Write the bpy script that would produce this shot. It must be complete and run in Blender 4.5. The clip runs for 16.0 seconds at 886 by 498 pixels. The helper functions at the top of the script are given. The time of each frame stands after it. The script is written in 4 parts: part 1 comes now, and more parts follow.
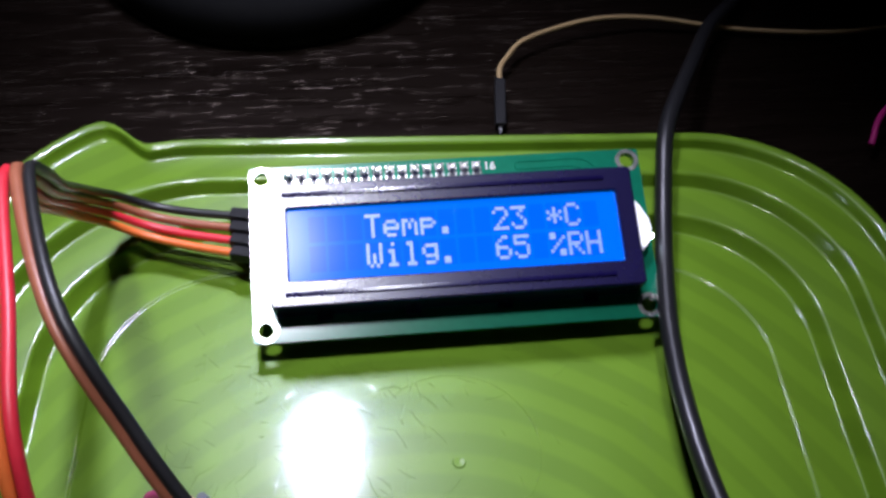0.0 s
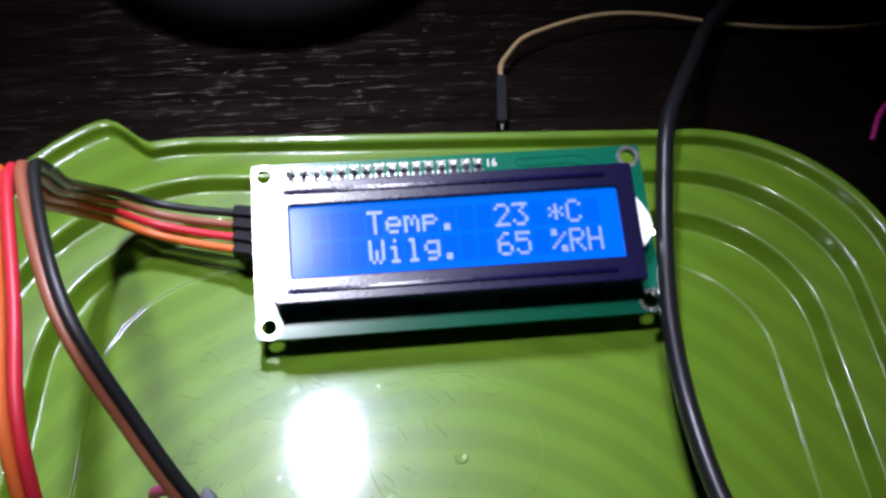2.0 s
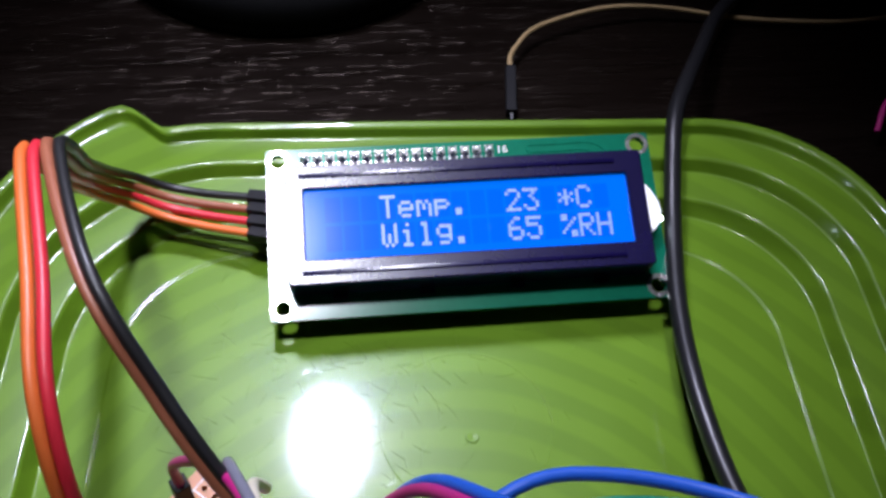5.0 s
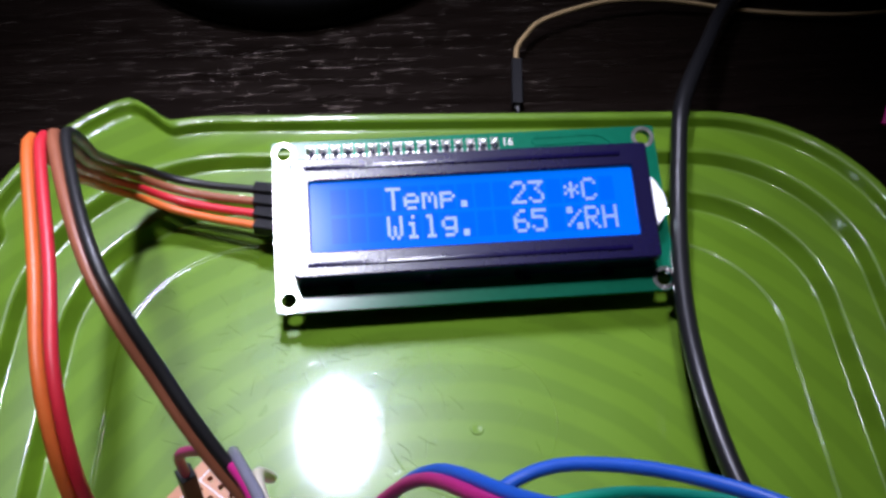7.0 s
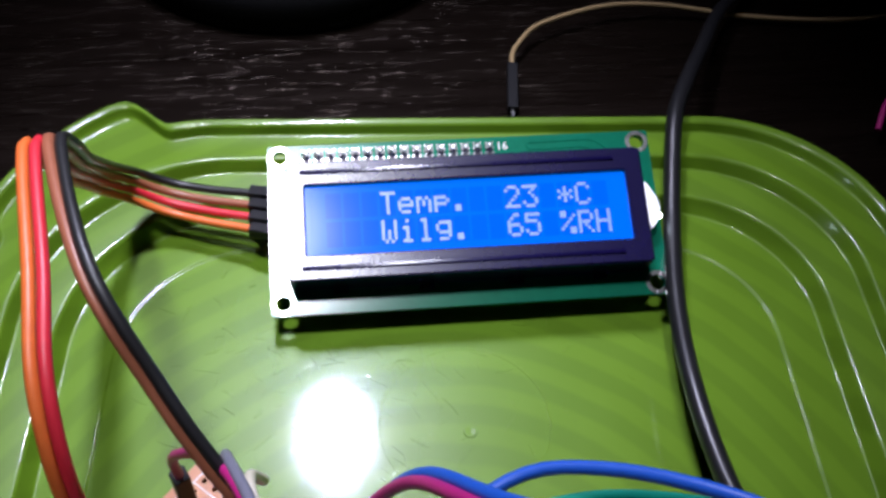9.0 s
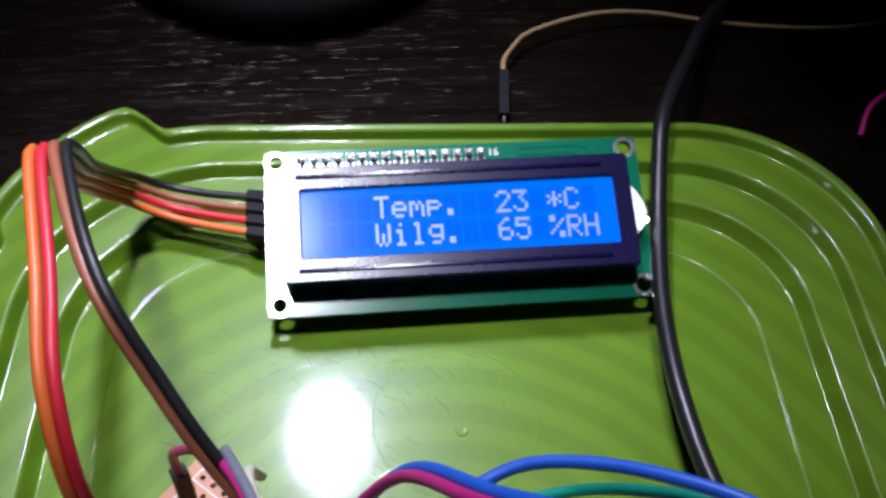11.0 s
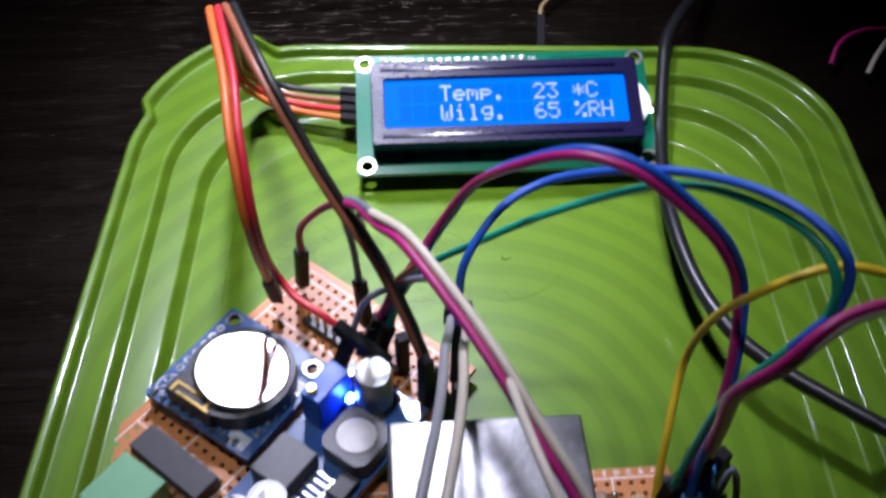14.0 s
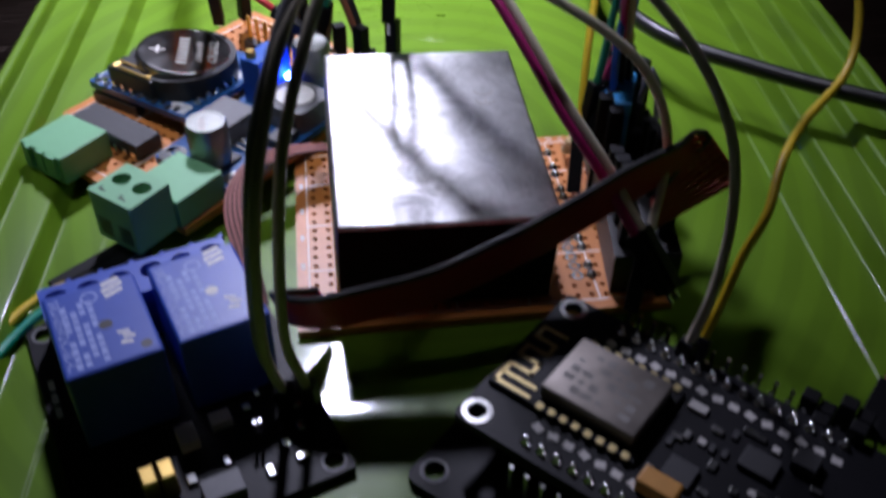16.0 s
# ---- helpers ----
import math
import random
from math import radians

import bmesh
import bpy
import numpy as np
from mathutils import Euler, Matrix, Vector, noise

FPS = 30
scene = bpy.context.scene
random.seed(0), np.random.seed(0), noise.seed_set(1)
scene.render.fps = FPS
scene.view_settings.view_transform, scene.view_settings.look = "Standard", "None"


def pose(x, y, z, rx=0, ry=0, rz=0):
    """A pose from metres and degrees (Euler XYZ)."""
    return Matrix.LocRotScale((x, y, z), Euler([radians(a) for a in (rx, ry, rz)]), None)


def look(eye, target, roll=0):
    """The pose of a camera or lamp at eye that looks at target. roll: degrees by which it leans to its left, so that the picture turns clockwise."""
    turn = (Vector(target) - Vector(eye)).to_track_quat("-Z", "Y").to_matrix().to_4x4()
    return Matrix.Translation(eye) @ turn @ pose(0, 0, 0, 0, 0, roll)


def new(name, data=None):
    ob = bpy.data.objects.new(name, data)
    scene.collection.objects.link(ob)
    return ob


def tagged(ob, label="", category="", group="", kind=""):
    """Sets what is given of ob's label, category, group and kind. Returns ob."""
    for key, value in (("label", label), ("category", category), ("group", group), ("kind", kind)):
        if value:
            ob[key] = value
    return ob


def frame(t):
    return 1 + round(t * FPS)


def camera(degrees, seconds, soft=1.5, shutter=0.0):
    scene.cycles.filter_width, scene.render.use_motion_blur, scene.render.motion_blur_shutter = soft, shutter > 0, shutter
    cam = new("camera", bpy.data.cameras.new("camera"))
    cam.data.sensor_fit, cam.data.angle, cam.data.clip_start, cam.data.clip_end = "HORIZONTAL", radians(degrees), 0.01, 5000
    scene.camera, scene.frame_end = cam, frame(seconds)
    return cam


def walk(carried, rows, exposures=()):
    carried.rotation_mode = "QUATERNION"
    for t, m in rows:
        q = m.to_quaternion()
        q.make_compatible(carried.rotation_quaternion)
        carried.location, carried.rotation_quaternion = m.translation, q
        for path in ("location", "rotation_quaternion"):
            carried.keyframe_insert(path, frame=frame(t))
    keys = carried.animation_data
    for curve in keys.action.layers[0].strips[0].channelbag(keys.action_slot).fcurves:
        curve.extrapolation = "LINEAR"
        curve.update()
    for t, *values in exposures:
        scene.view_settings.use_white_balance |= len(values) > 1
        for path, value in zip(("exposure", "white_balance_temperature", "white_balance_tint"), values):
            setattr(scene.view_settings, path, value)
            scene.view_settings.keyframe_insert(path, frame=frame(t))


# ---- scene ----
cam = camera(50.1, 16.0, soft=3.1, shutter=0.5)
PATH = [  # seconds, eye, target, roll
    (0.0, (-0.02066, -0.10289, 0.16322), (-0.00609, -0.01019, 0.04619), 3.42),
    (0.5, (-0.02205, -0.10321, 0.16303), (-0.00701, -0.01079, 0.04584), 3.71),
    (1.0, (-0.02129, -0.10362, 0.16224), (-0.00671, -0.01088, 0.04525), 3.29),
    (1.5, (-0.02102, -0.1029, 0.16365), (-0.00718, -0.01077, 0.04609), 2.93),
    (2.0, (-0.02075, -0.10346, 0.16381), (-0.00651, -0.0111, 0.04647), 3.13),
    (2.5, (-0.02097, -0.10397, 0.16279), (-0.00677, -0.0112, 0.04578), 3.11),
    (3.0, (-0.0219, -0.10479, 0.16321), (-0.00717, -0.01223, 0.04609), 3.44),
    (3.5, (-0.02106, -0.10461, 0.16436), (-0.00666, -0.01183, 0.04738), 3.32),
    (4.0, (-0.02061, -0.10503, 0.16476), (-0.00628, -0.01225, 0.04777), 3.31),
    (4.5, (-0.02255, -0.10726, 0.16519), (-0.0088, -0.01479, 0.04788), 3.14),
    (5.0, (-0.02335, -0.1075, 0.16386), (-0.0092, -0.01504, 0.0466), 3.43),
    (7.5, (-0.02279, -0.10829, 0.16383), (-0.01004, -0.01644, 0.04592), 2.9),
    (8.0, (-0.0224, -0.10855, 0.16375), (-0.00967, -0.01619, 0.04625), 2.82),
    (8.5, (-0.02283, -0.10877, 0.16278), (-0.00983, -0.0166, 0.04516), 2.96),
    (9.0, (-0.02194, -0.10855, 0.16487), (-0.00899, -0.01638, 0.04725), 3.11),
    (11.3, (-0.02219, -0.11292, 0.16929), (-0.00818, -0.02052, 0.05196), 3.65),
    (11.5, (-0.02559, -0.11597, 0.17008), (-0.01175, -0.02267, 0.05345), 3.56),
    (12.0, (-0.02711, -0.12328, 0.17843), (-0.01458, -0.03015, 0.06152), 3.28),
    (12.5, (-0.02693, -0.13228, 0.18283), (-0.01487, -0.0378, 0.06695), 3.24),
    (13.0, (-0.02866, -0.14236, 0.19117), (-0.01817, -0.04658, 0.07621), 3.09),
    (13.5, (-0.0308, -0.15964, 0.19384), (-0.02216, -0.06406, 0.07856), 2.34),
    (14.0, (-0.03214, -0.18244, 0.18367), (-0.02392, -0.08311, 0.07157), 1.36),
    (14.5, (-0.03647, -0.20417, 0.17562), (-0.02964, -0.09982, 0.06808), -0.25),
    (15.0, (-0.03475, -0.22106, 0.1582), (-0.02801, -0.11486, 0.05248), -0.49),
    (15.5, (-0.03391, -0.24052, 0.14132), (-0.02165, -0.13126, 0.03928), 1.52),
    (16.0, (-0.03121, -0.25458, 0.12188), (-0.0165, -0.14239, 0.02341), 1.37),
]
walk(cam, [(t, look(eye, target, roll)) for t, eye, target, roll in PATH], exposures=((0.0, -0.22), (12.5, -0.22), (14.0, 0.12), (15.0, 0.32), (16.0, 0.42)))

# ---- lamp, world ----
LAMP = Vector((-0.043, 0.158, 0.360))
lamp_data = bpy.data.lights.new("desk_lamp_light", "AREA")
lamp_data.shape, lamp_data.size, lamp_data.size_y = "ELLIPSE", 0.034, 0.054
lamp_data.energy, lamp_data.spread = 0.215, radians(56)
lamp_data.color = (0.97, 0.97, 1.30)
lamp = new("desk_lamp_light", lamp_data)
lamp.matrix_world = look(LAMP, (-0.043, -0.014, 0.0))
ceiling_data = bpy.data.lights.new("ceiling_lamp_light", "SPOT")
ceiling_data.spot_size, ceiling_data.spot_blend, ceiling_data.shadow_soft_size, ceiling_data.energy = radians(9.3), 1.0, 0.080, 106.0
ceiling_data.color = (0.97, 0.99, 1.15)
ceiling_lamp = new("ceiling_lamp_light", ceiling_data)
ceiling_lamp.matrix_world = look((-0.160, -0.025, 1.3), (-0.022, 0.004, 0.0))

world = bpy.data.worlds.new("room_dark")
scene.world = world
world.use_nodes = True
world.node_tree.nodes["Background"].inputs[0].default_value = (0.55, 0.65, 0.8, 1)
world.node_tree.nodes["Background"].inputs[1].default_value = 0.02

# ---- materials ----
def mat(name, color, rough=0.5, metal=0.0, var=0.12, scale=300.0, bump=0.0, bscale=1500.0, stretch=(1, 1, 1), coat=0.0, rvar=0.0, emit=None, spec=0.5, sss=0.0):
    """A principled surface with two scales of tone variation, uneven gloss and fine relief."""
    m = bpy.data.materials.new(name)
    m.use_nodes = True
    nt = m.node_tree
    b = nt.nodes["Principled BSDF"]
    b.inputs["Roughness"].default_value = rough
    b.inputs["Metallic"].default_value = metal
    b.inputs["Specular IOR Level"].default_value = spec
    b.inputs["Coat Weight"].default_value = coat
    if sss:
        b.inputs["Subsurface Weight"].default_value = sss
        b.inputs["Subsurface Radius"].default_value = (0.002, 0.004, 0.001)
    tc = nt.nodes.new("ShaderNodeTexCoord")
    mp = nt.nodes.new("ShaderNodeMapping")
    mp.inputs["Scale"].default_value = stretch
    nt.links.new(tc.outputs["Object"], mp.inputs[0])
    n1, n2 = nt.nodes.new("ShaderNodeTexNoise"), nt.nodes.new("ShaderNodeTexNoise")
    for n, s in ((n1, scale), (n2, scale / 7)):
        n.inputs["Scale"].default_value = s
        n.inputs["Detail"].default_value = 5
        nt.links.new(mp.outputs[0], n.inputs["Vector"])
    add = nt.nodes.new("ShaderNodeMath")
    add.operation = "ADD"
    nt.links.new(n1.outputs[0], add.inputs[0])
    nt.links.new(n2.outputs[0], add.inputs[1])
    ramp = nt.nodes.new("ShaderNodeMapRange")
    ramp.inputs[1].default_value, ramp.inputs[2].default_value = 0.6, 1.4
    ramp.inputs[3].default_value, ramp.inputs[4].default_value = 1 - var, 1 + var
    nt.links.new(add.outputs[0], ramp.inputs[0])
    mul = nt.nodes.new("ShaderNodeMix")
    mul.data_type, mul.blend_type = "RGBA", "MULTIPLY"
    mul.inputs[0].default_value = 1
    mul.inputs[6].default_value = (*color, 1)
    nt.links.new(ramp.outputs[0], mul.inputs[7])
    nt.links.new(mul.outputs[2], b.inputs["Base Color"])
    if rvar:
        rr = nt.nodes.new("ShaderNodeMapRange")
        rr.inputs[1].default_value, rr.inputs[2].default_value = 0.6, 1.4
        rr.inputs[3].default_value, rr.inputs[4].default_value = rough - rvar, rough + rvar
        nt.links.new(add.outputs[0], rr.inputs[0])
        nt.links.new(rr.outputs[0], b.inputs["Roughness"])
    if bump:
        n3 = nt.nodes.new("ShaderNodeTexNoise")
        n3.inputs["Scale"].default_value = bscale
        n3.inputs["Detail"].default_value = 3
        nt.links.new(mp.outputs[0], n3.inputs["Vector"])
        bp = nt.nodes.new("ShaderNodeBump")
        bp.inputs["Strength"].default_value, bp.inputs["Distance"].default_value = bump, 0.0003
        nt.links.new(n3.outputs[0], bp.inputs["Height"])
        nt.links.new(bp.outputs[0], b.inputs["Normal"])
    if emit:
        b.inputs["Emission Color"].default_value = (*emit[:3], 1)
        b.inputs["Emission Strength"].default_value = emit[3]
    return m


def wood_mat():
    """Dark open-pored wood veneer: long grain along x, pores that catch the light."""
    m = mat("dark_wood", (0.0032, 0.0018, 0.0012), 0.33, spec=0.21, var=0.35, scale=220, stretch=(0.06, 1, 1), rvar=0.1, bump=0.0)
    nt = m.node_tree
    b = nt.nodes["Principled BSDF"]
    mp = nt.nodes["Mapping"]
    b.inputs["Specular Tint"].default_value = (1.0, 0.80, 0.66, 1)
    pores = nt.nodes.new("ShaderNodeTexNoise")
    pores.inputs["Scale"].default_value, pores.inputs["Detail"].default_value = 900, 2
    nt.links.new(mp.outputs[0], pores.inputs["Vector"])
    pr = nt.nodes.new("ShaderNodeMapRange")
    pr.inputs[1].default_value, pr.inputs[2].default_value = 0.55, 0.68
    nt.links.new(pores.outputs[0], pr.inputs[0])
    bp = nt.nodes.new("ShaderNodeBump")
    bp.inputs["Strength"].default_value, bp.inputs["Distance"].default_value = 0.9, 0.0004
    nt.links.new(pr.outputs[0], bp.inputs["Height"])
    nt.links.new(bp.outputs[0], b.inputs["Normal"])
    return m


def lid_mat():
    """Translucent green polypropylene: concentric bands of paler and darker colour, scratches, soft gloss."""
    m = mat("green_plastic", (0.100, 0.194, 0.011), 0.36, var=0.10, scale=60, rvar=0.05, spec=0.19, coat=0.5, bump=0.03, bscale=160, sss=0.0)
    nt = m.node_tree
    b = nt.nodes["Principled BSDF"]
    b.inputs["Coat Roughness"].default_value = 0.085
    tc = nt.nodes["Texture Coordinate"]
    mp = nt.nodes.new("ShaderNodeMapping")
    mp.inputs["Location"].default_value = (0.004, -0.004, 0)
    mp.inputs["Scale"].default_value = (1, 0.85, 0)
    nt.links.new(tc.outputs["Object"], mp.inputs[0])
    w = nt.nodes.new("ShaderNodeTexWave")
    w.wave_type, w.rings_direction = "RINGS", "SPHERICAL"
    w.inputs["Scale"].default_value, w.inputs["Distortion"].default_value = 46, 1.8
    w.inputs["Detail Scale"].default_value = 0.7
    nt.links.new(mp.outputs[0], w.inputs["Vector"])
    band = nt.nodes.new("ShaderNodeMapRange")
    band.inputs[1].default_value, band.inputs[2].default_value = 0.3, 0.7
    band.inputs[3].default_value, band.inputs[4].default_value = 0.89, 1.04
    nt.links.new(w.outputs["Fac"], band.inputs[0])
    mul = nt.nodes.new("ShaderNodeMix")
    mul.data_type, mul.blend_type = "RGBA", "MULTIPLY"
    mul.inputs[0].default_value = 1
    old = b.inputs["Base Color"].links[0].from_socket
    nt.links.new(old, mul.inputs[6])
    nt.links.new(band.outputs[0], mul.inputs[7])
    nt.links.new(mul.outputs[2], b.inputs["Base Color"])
    # fine curved scratches in the gloss
    sc = nt.nodes.new("ShaderNodeTexNoise")
    sc.inputs["Scale"].default_value, sc.inputs["Detail"].default_value, sc.inputs["Distortion"].default_value = 70, 0.0, 0.6
    nt.links.new(tc.outputs["Object"], sc.inputs["Vector"])
    off = nt.nodes.new("ShaderNodeMath")
    off.operation = "PINGPONG"
    off.inputs[1].default_value = 0.2
    nt.links.new(sc.outputs[0], off.inputs[0])
    line = nt.nodes.new("ShaderNodeMapRange")
    line.inputs[1].default_value, line.inputs[2].default_value = 0.0, 0.005
    nt.links.new(off.outputs[0], line.inputs[0])
    bp = nt.nodes.new("ShaderNodeBump")
    bp.inputs["Strength"].default_value, bp.inputs["Distance"].default_value = 0.05, 0.0002
    nt.links.new(line.outputs[0], bp.inputs["Height"])
    old_bump = b.inputs["Normal"].links[0].from_socket
    nt.links.new(old_bump, bp.inputs["Normal"])
    nt.links.new(bp.outputs[0], b.inputs["Normal"])
    nt.links.new(bp.outputs[0], b.inputs["Coat Normal"])
    return m


def steel_mat():
    """Worn sheet steel, rolled along one way, with cloudy stains and finger marks."""
    m = mat("sheet_steel", (0.84, 0.84, 0.85), 0.30, metal=1.0, var=0.16, scale=420, bump=0.02, bscale=900)
    nt = m.node_tree
    b = nt.nodes["Principled BSDF"]
    tan = nt.nodes.new("ShaderNodeTangent")
    tan.direction_type, tan.axis = "RADIAL", "Y"
    nt.links.new(tan.outputs[0], b.inputs["Tangent"])
    b.inputs["Anisotropic"].default_value = 0.7
    b.inputs["Anisotropic Rotation"].default_value = 0.25
    tc = nt.nodes["Texture Coordinate"]
    cloud = nt.nodes.new("ShaderNodeTexNoise")
    cloud.inputs["Scale"].default_value, cloud.inputs["Detail"].default_value, cloud.inputs["Distortion"].default_value = 95, 7, 0.8
    cloud.inputs["Roughness"].default_value = 0.68
    nt.links.new(tc.outputs["Object"], cloud.inputs["Vector"])
    tone = nt.nodes.new("ShaderNodeMapRange")
    tone.inputs[1].default_value, tone.inputs[2].default_value = 0.36, 0.66
    tone.inputs[3].default_value, tone.inputs[4].default_value = 0.55, 1.12
    nt.links.new(cloud.outputs[0], tone.inputs[0])
    mul = nt.nodes.new("ShaderNodeMix")
    mul.data_type, mul.blend_type = "RGBA", "MULTIPLY"
    mul.inputs[0].default_value = 1
    nt.links.new(b.inputs["Base Color"].links[0].from_socket, mul.inputs[6])
    nt.links.new(tone.outputs[0], mul.inputs[7])
    nt.links.new(mul.outputs[2], b.inputs["Base Color"])
    gloss = nt.nodes.new("ShaderNodeMapRange")
    gloss.inputs[1].default_value, gloss.inputs[2].default_value = 0.36, 0.66
    gloss.inputs[3].default_value, gloss.inputs[4].default_value = 0.58, 0.44
    nt.links.new(cloud.outputs[0], gloss.inputs[0])
    nt.links.new(gloss.outputs[0], b.inputs["Roughness"])
    return m


M_WOOD = wood_mat()
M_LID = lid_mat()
M_PLASTER = mat("room_plaster", (0.62, 0.60, 0.57), 0.9, var=0.05, scale=6)
M_CARPET = mat("room_carpet", (0.10, 0.09, 0.08), 0.95, var=0.2, scale=80)
M_BLACK = mat("black_plastic", (0.012, 0.012, 0.013), 0.42, var=0.2, scale=400, bump=0.08)
M_MATTE = mat("matte_black", (0.005, 0.005, 0.005), 0.85, var=0.2, scale=300, bump=0.1, spec=0.12)
M_HOUSING = mat("plug_plastic", (0.006, 0.006, 0.007), 0.55, var=0.2, scale=900, bump=0.1, spec=0.16)
M_BEZEL = mat("painted_steel", (0.005, 0.003, 0.034), 0.22, var=0.15, scale=500, bump=0.05, spec=0.5)
M_PCBG = mat("green_solder_mask", (0.004, 0.13, 0.07), 0.15, var=0.12, scale=700, spec=0.6)
M_PCBB = mat("blue_solder_mask", (0.008, 0.06, 0.19), 0.35, var=0.15, scale=900, coat=0.2)
M_PCBK = mat("black_solder_mask", (0.005, 0.005, 0.007), 0.48, var=0.2, scale=800, spec=0.2)
M_PERF = mat("phenolic_board", (0.44, 0.155, 0.032), 0.42, var=0.14, scale=350, bump=0.06, coat=0.12)
M_SILK = mat("white_silkscreen", (0.75, 0.74, 0.70), 0.6, var=0.1, scale=900)
M_TIN = mat("tinned_metal", (0.72, 0.72, 0.70), 0.22, metal=1.0, var=0.12, scale=900, rvar=0.08)
M_STEEL = steel_mat()
M_CAN = mat("drawn_aluminium", (0.26, 0.27, 0.25), 0.42, metal=1.0, var=0.15, scale=500, rvar=0.06)
M_COIN = mat("battery_steel", (0.60, 0.59, 0.57), 0.15, metal=1.0, var=0.22, scale=260, rvar=0.05, bump=0.02)
M_GOLD = mat("gilt_metal", (0.72, 0.50, 0.16), 0.3, metal=1.0, var=0.1, scale=600)
M_PADGOLD = mat("gilt_pad", (0.62, 0.50, 0.24), 0.35, metal=0.6, var=0.1, scale=600)
M_TAN = mat("resistor_lacquer", (0.50, 0.36, 0.19), 0.4, var=0.12, scale=900)
M_TERM = mat("green_terminal", (0.15, 0.37, 0.19), 0.5, var=0.06, scale=300, bump=0.05)
M_RELAY = mat("blue_relay", (0.035, 0.085, 0.42), 0.36, var=0.08, scale=300, bump=0.05)
M_RPRINT = mat("relay_print", (0.27, 0.35, 0.68), 0.5, var=0.1, scale=800)
M_DHT = mat("sky_blue_plastic", (0.05, 0.32, 0.72), 0.45, var=0.06, scale=400)
M_POT = mat("trimmer_blue", (0.015, 0.09, 0.42), 0.4, var=0.1, scale=500)
M_CHIP = mat("chip_epoxy", (0.022, 0.022, 0.024), 0.55, var=0.15, scale=700, bump=0.1)
M_FERRITE = mat("pale_ferrite", (0.46, 0.45, 0.43), 0.5, var=0.2, scale=500, bump=0.08)
M_GREY = mat("grey_ferrite", (0.085, 0.085, 0.09), 0.5, var=0.15, scale=700, bump=0.1)
M_SHIELD = mat("radio_shield", (0.24, 0.215, 0.19), 0.55, metal=0.7, var=0.2, scale=300, rvar=0.1)
M_FAINT = mat("faint_print", (0.20, 0.19, 0.175), 0.6, metal=0.3, var=0.2, scale=700)
M_SHIELDPRINT = mat("shield_print", (0.5, 0.48, 0.45), 0.6, var=0.1, scale=700)
M_ORANGECAP = mat("tantalum", (0.55, 0.26, 0.05), 0.45, var=0.1, scale=700)
M_GLASS = mat("display_glass", (0.0, 0.02, 0.25), 0.14, var=0.05, scale=200, spec=0.05, emit=(0.0, 0.18, 1.0, 1.0))
M_CELL = mat("display_cell", (0.0, 0.02, 0.22), 0.14, var=0.05, scale=200, spec=0.05, emit=(0.0, 0.15, 0.95, 0.9))
M_DOT = mat("display_dot", (0.14, 0.2, 0.5), 0.3, spec=0.2, var=0.05, scale=200, emit=(0.26, 0.38, 0.85, 0.65))
M_GLOW = mat("backlight_diffuser", (0.8, 0.8, 0.8), 0.4, var=0.03, scale=300, emit=(0.72, 0.76, 0.95, 0.5))
M_LED = mat("white_led", (0.9, 0.9, 1.0), 0.3, var=0.02, scale=300, emit=(0.7, 0.85, 1.0, 30))
M_BLUELED = mat("blue_led", (0.1, 0.2, 1.0), 0.3, var=0.02, scale=300, emit=(0.04, 0.12, 1.0, 150))


def sheath(name, color, rough=0.42):
    return mat(name, color, rough, var=0.1, scale=500, bump=0.05)


W_BLACK, W_BROWN, W_RED, W_ORANGE = sheath("sheath_black", (0.012, 0.012, 0.012)), sheath("sheath_brown", (0.27, 0.09, 0.045)), sheath("sheath_red", (0.55, 0.02, 0.035)), sheath("sheath_orange", (0.62, 0.13, 0.025))
W_YELLOW, W_GREEN, W_BLUE, W_PINK = sheath("sheath_yellow", (0.66, 0.47, 0.02)), sheath("sheath_teal", (0.0, 0.27, 0.17)), sheath("sheath_blue", (0.012, 0.09, 0.48)), sheath("sheath_magenta", (0.40, 0.012, 0.15))
W_GREY, W_CREAM, W_DARKRED = sheath("sheath_grey", (0.15, 0.15, 0.19)), sheath("sheath_cream", (0.62, 0.56, 0.44)), sheath("sheath_dark_red", (0.33, 0.022, 0.014))
W_TAN, W_UMBER = sheath("sheath_tan", (0.36, 0.25, 0.12)), sheath("sheath_umber", (0.07, 0.02, 0.016), 0.75)
W_SILVER = sheath("sheath_pale_grey", (0.34, 0.34, 0.35))
W_RUSSET = sheath("sheath_russet", (0.26, 0.085, 0.07), 0.7)
W_USB = sheath("cable_black", (0.010, 0.010, 0.011), 0.34)

# ---- mesh helpers (millimetres in, metres out) ----
K = 0.001


def to_ob(name, bm, material, smooth=False):
    bmesh.ops.scale(bm, vec=(K, K, K), verts=bm.verts)
    bmesh.ops.recalc_face_normals(bm, faces=bm.faces)
    me = bpy.data.meshes.new(name)
    bm.to_mesh(me)
    bm.free()
    for f in me.polygons:
        f.use_smooth = smooth
    if smooth:
        me.set_sharp_from_angle(angle=radians(40))
    me.materials.append(material)
    return new(name, me)


def part(name, bm, material, parent, label="", smooth=False):
    """One mesh under a thing or under a part."""
    ob = to_ob(name, bm, material, smooth)
    ob.parent = parent
    if label:
        tagged(ob, label)
    return ob


def thing(name, label, category, m=None, group="", kind=""):
    ob = new(name)
    ob.empty_display_size = 0.005
    if m is not None:
        ob.matrix_world = m
    return tagged(ob, label, category, group, kind)


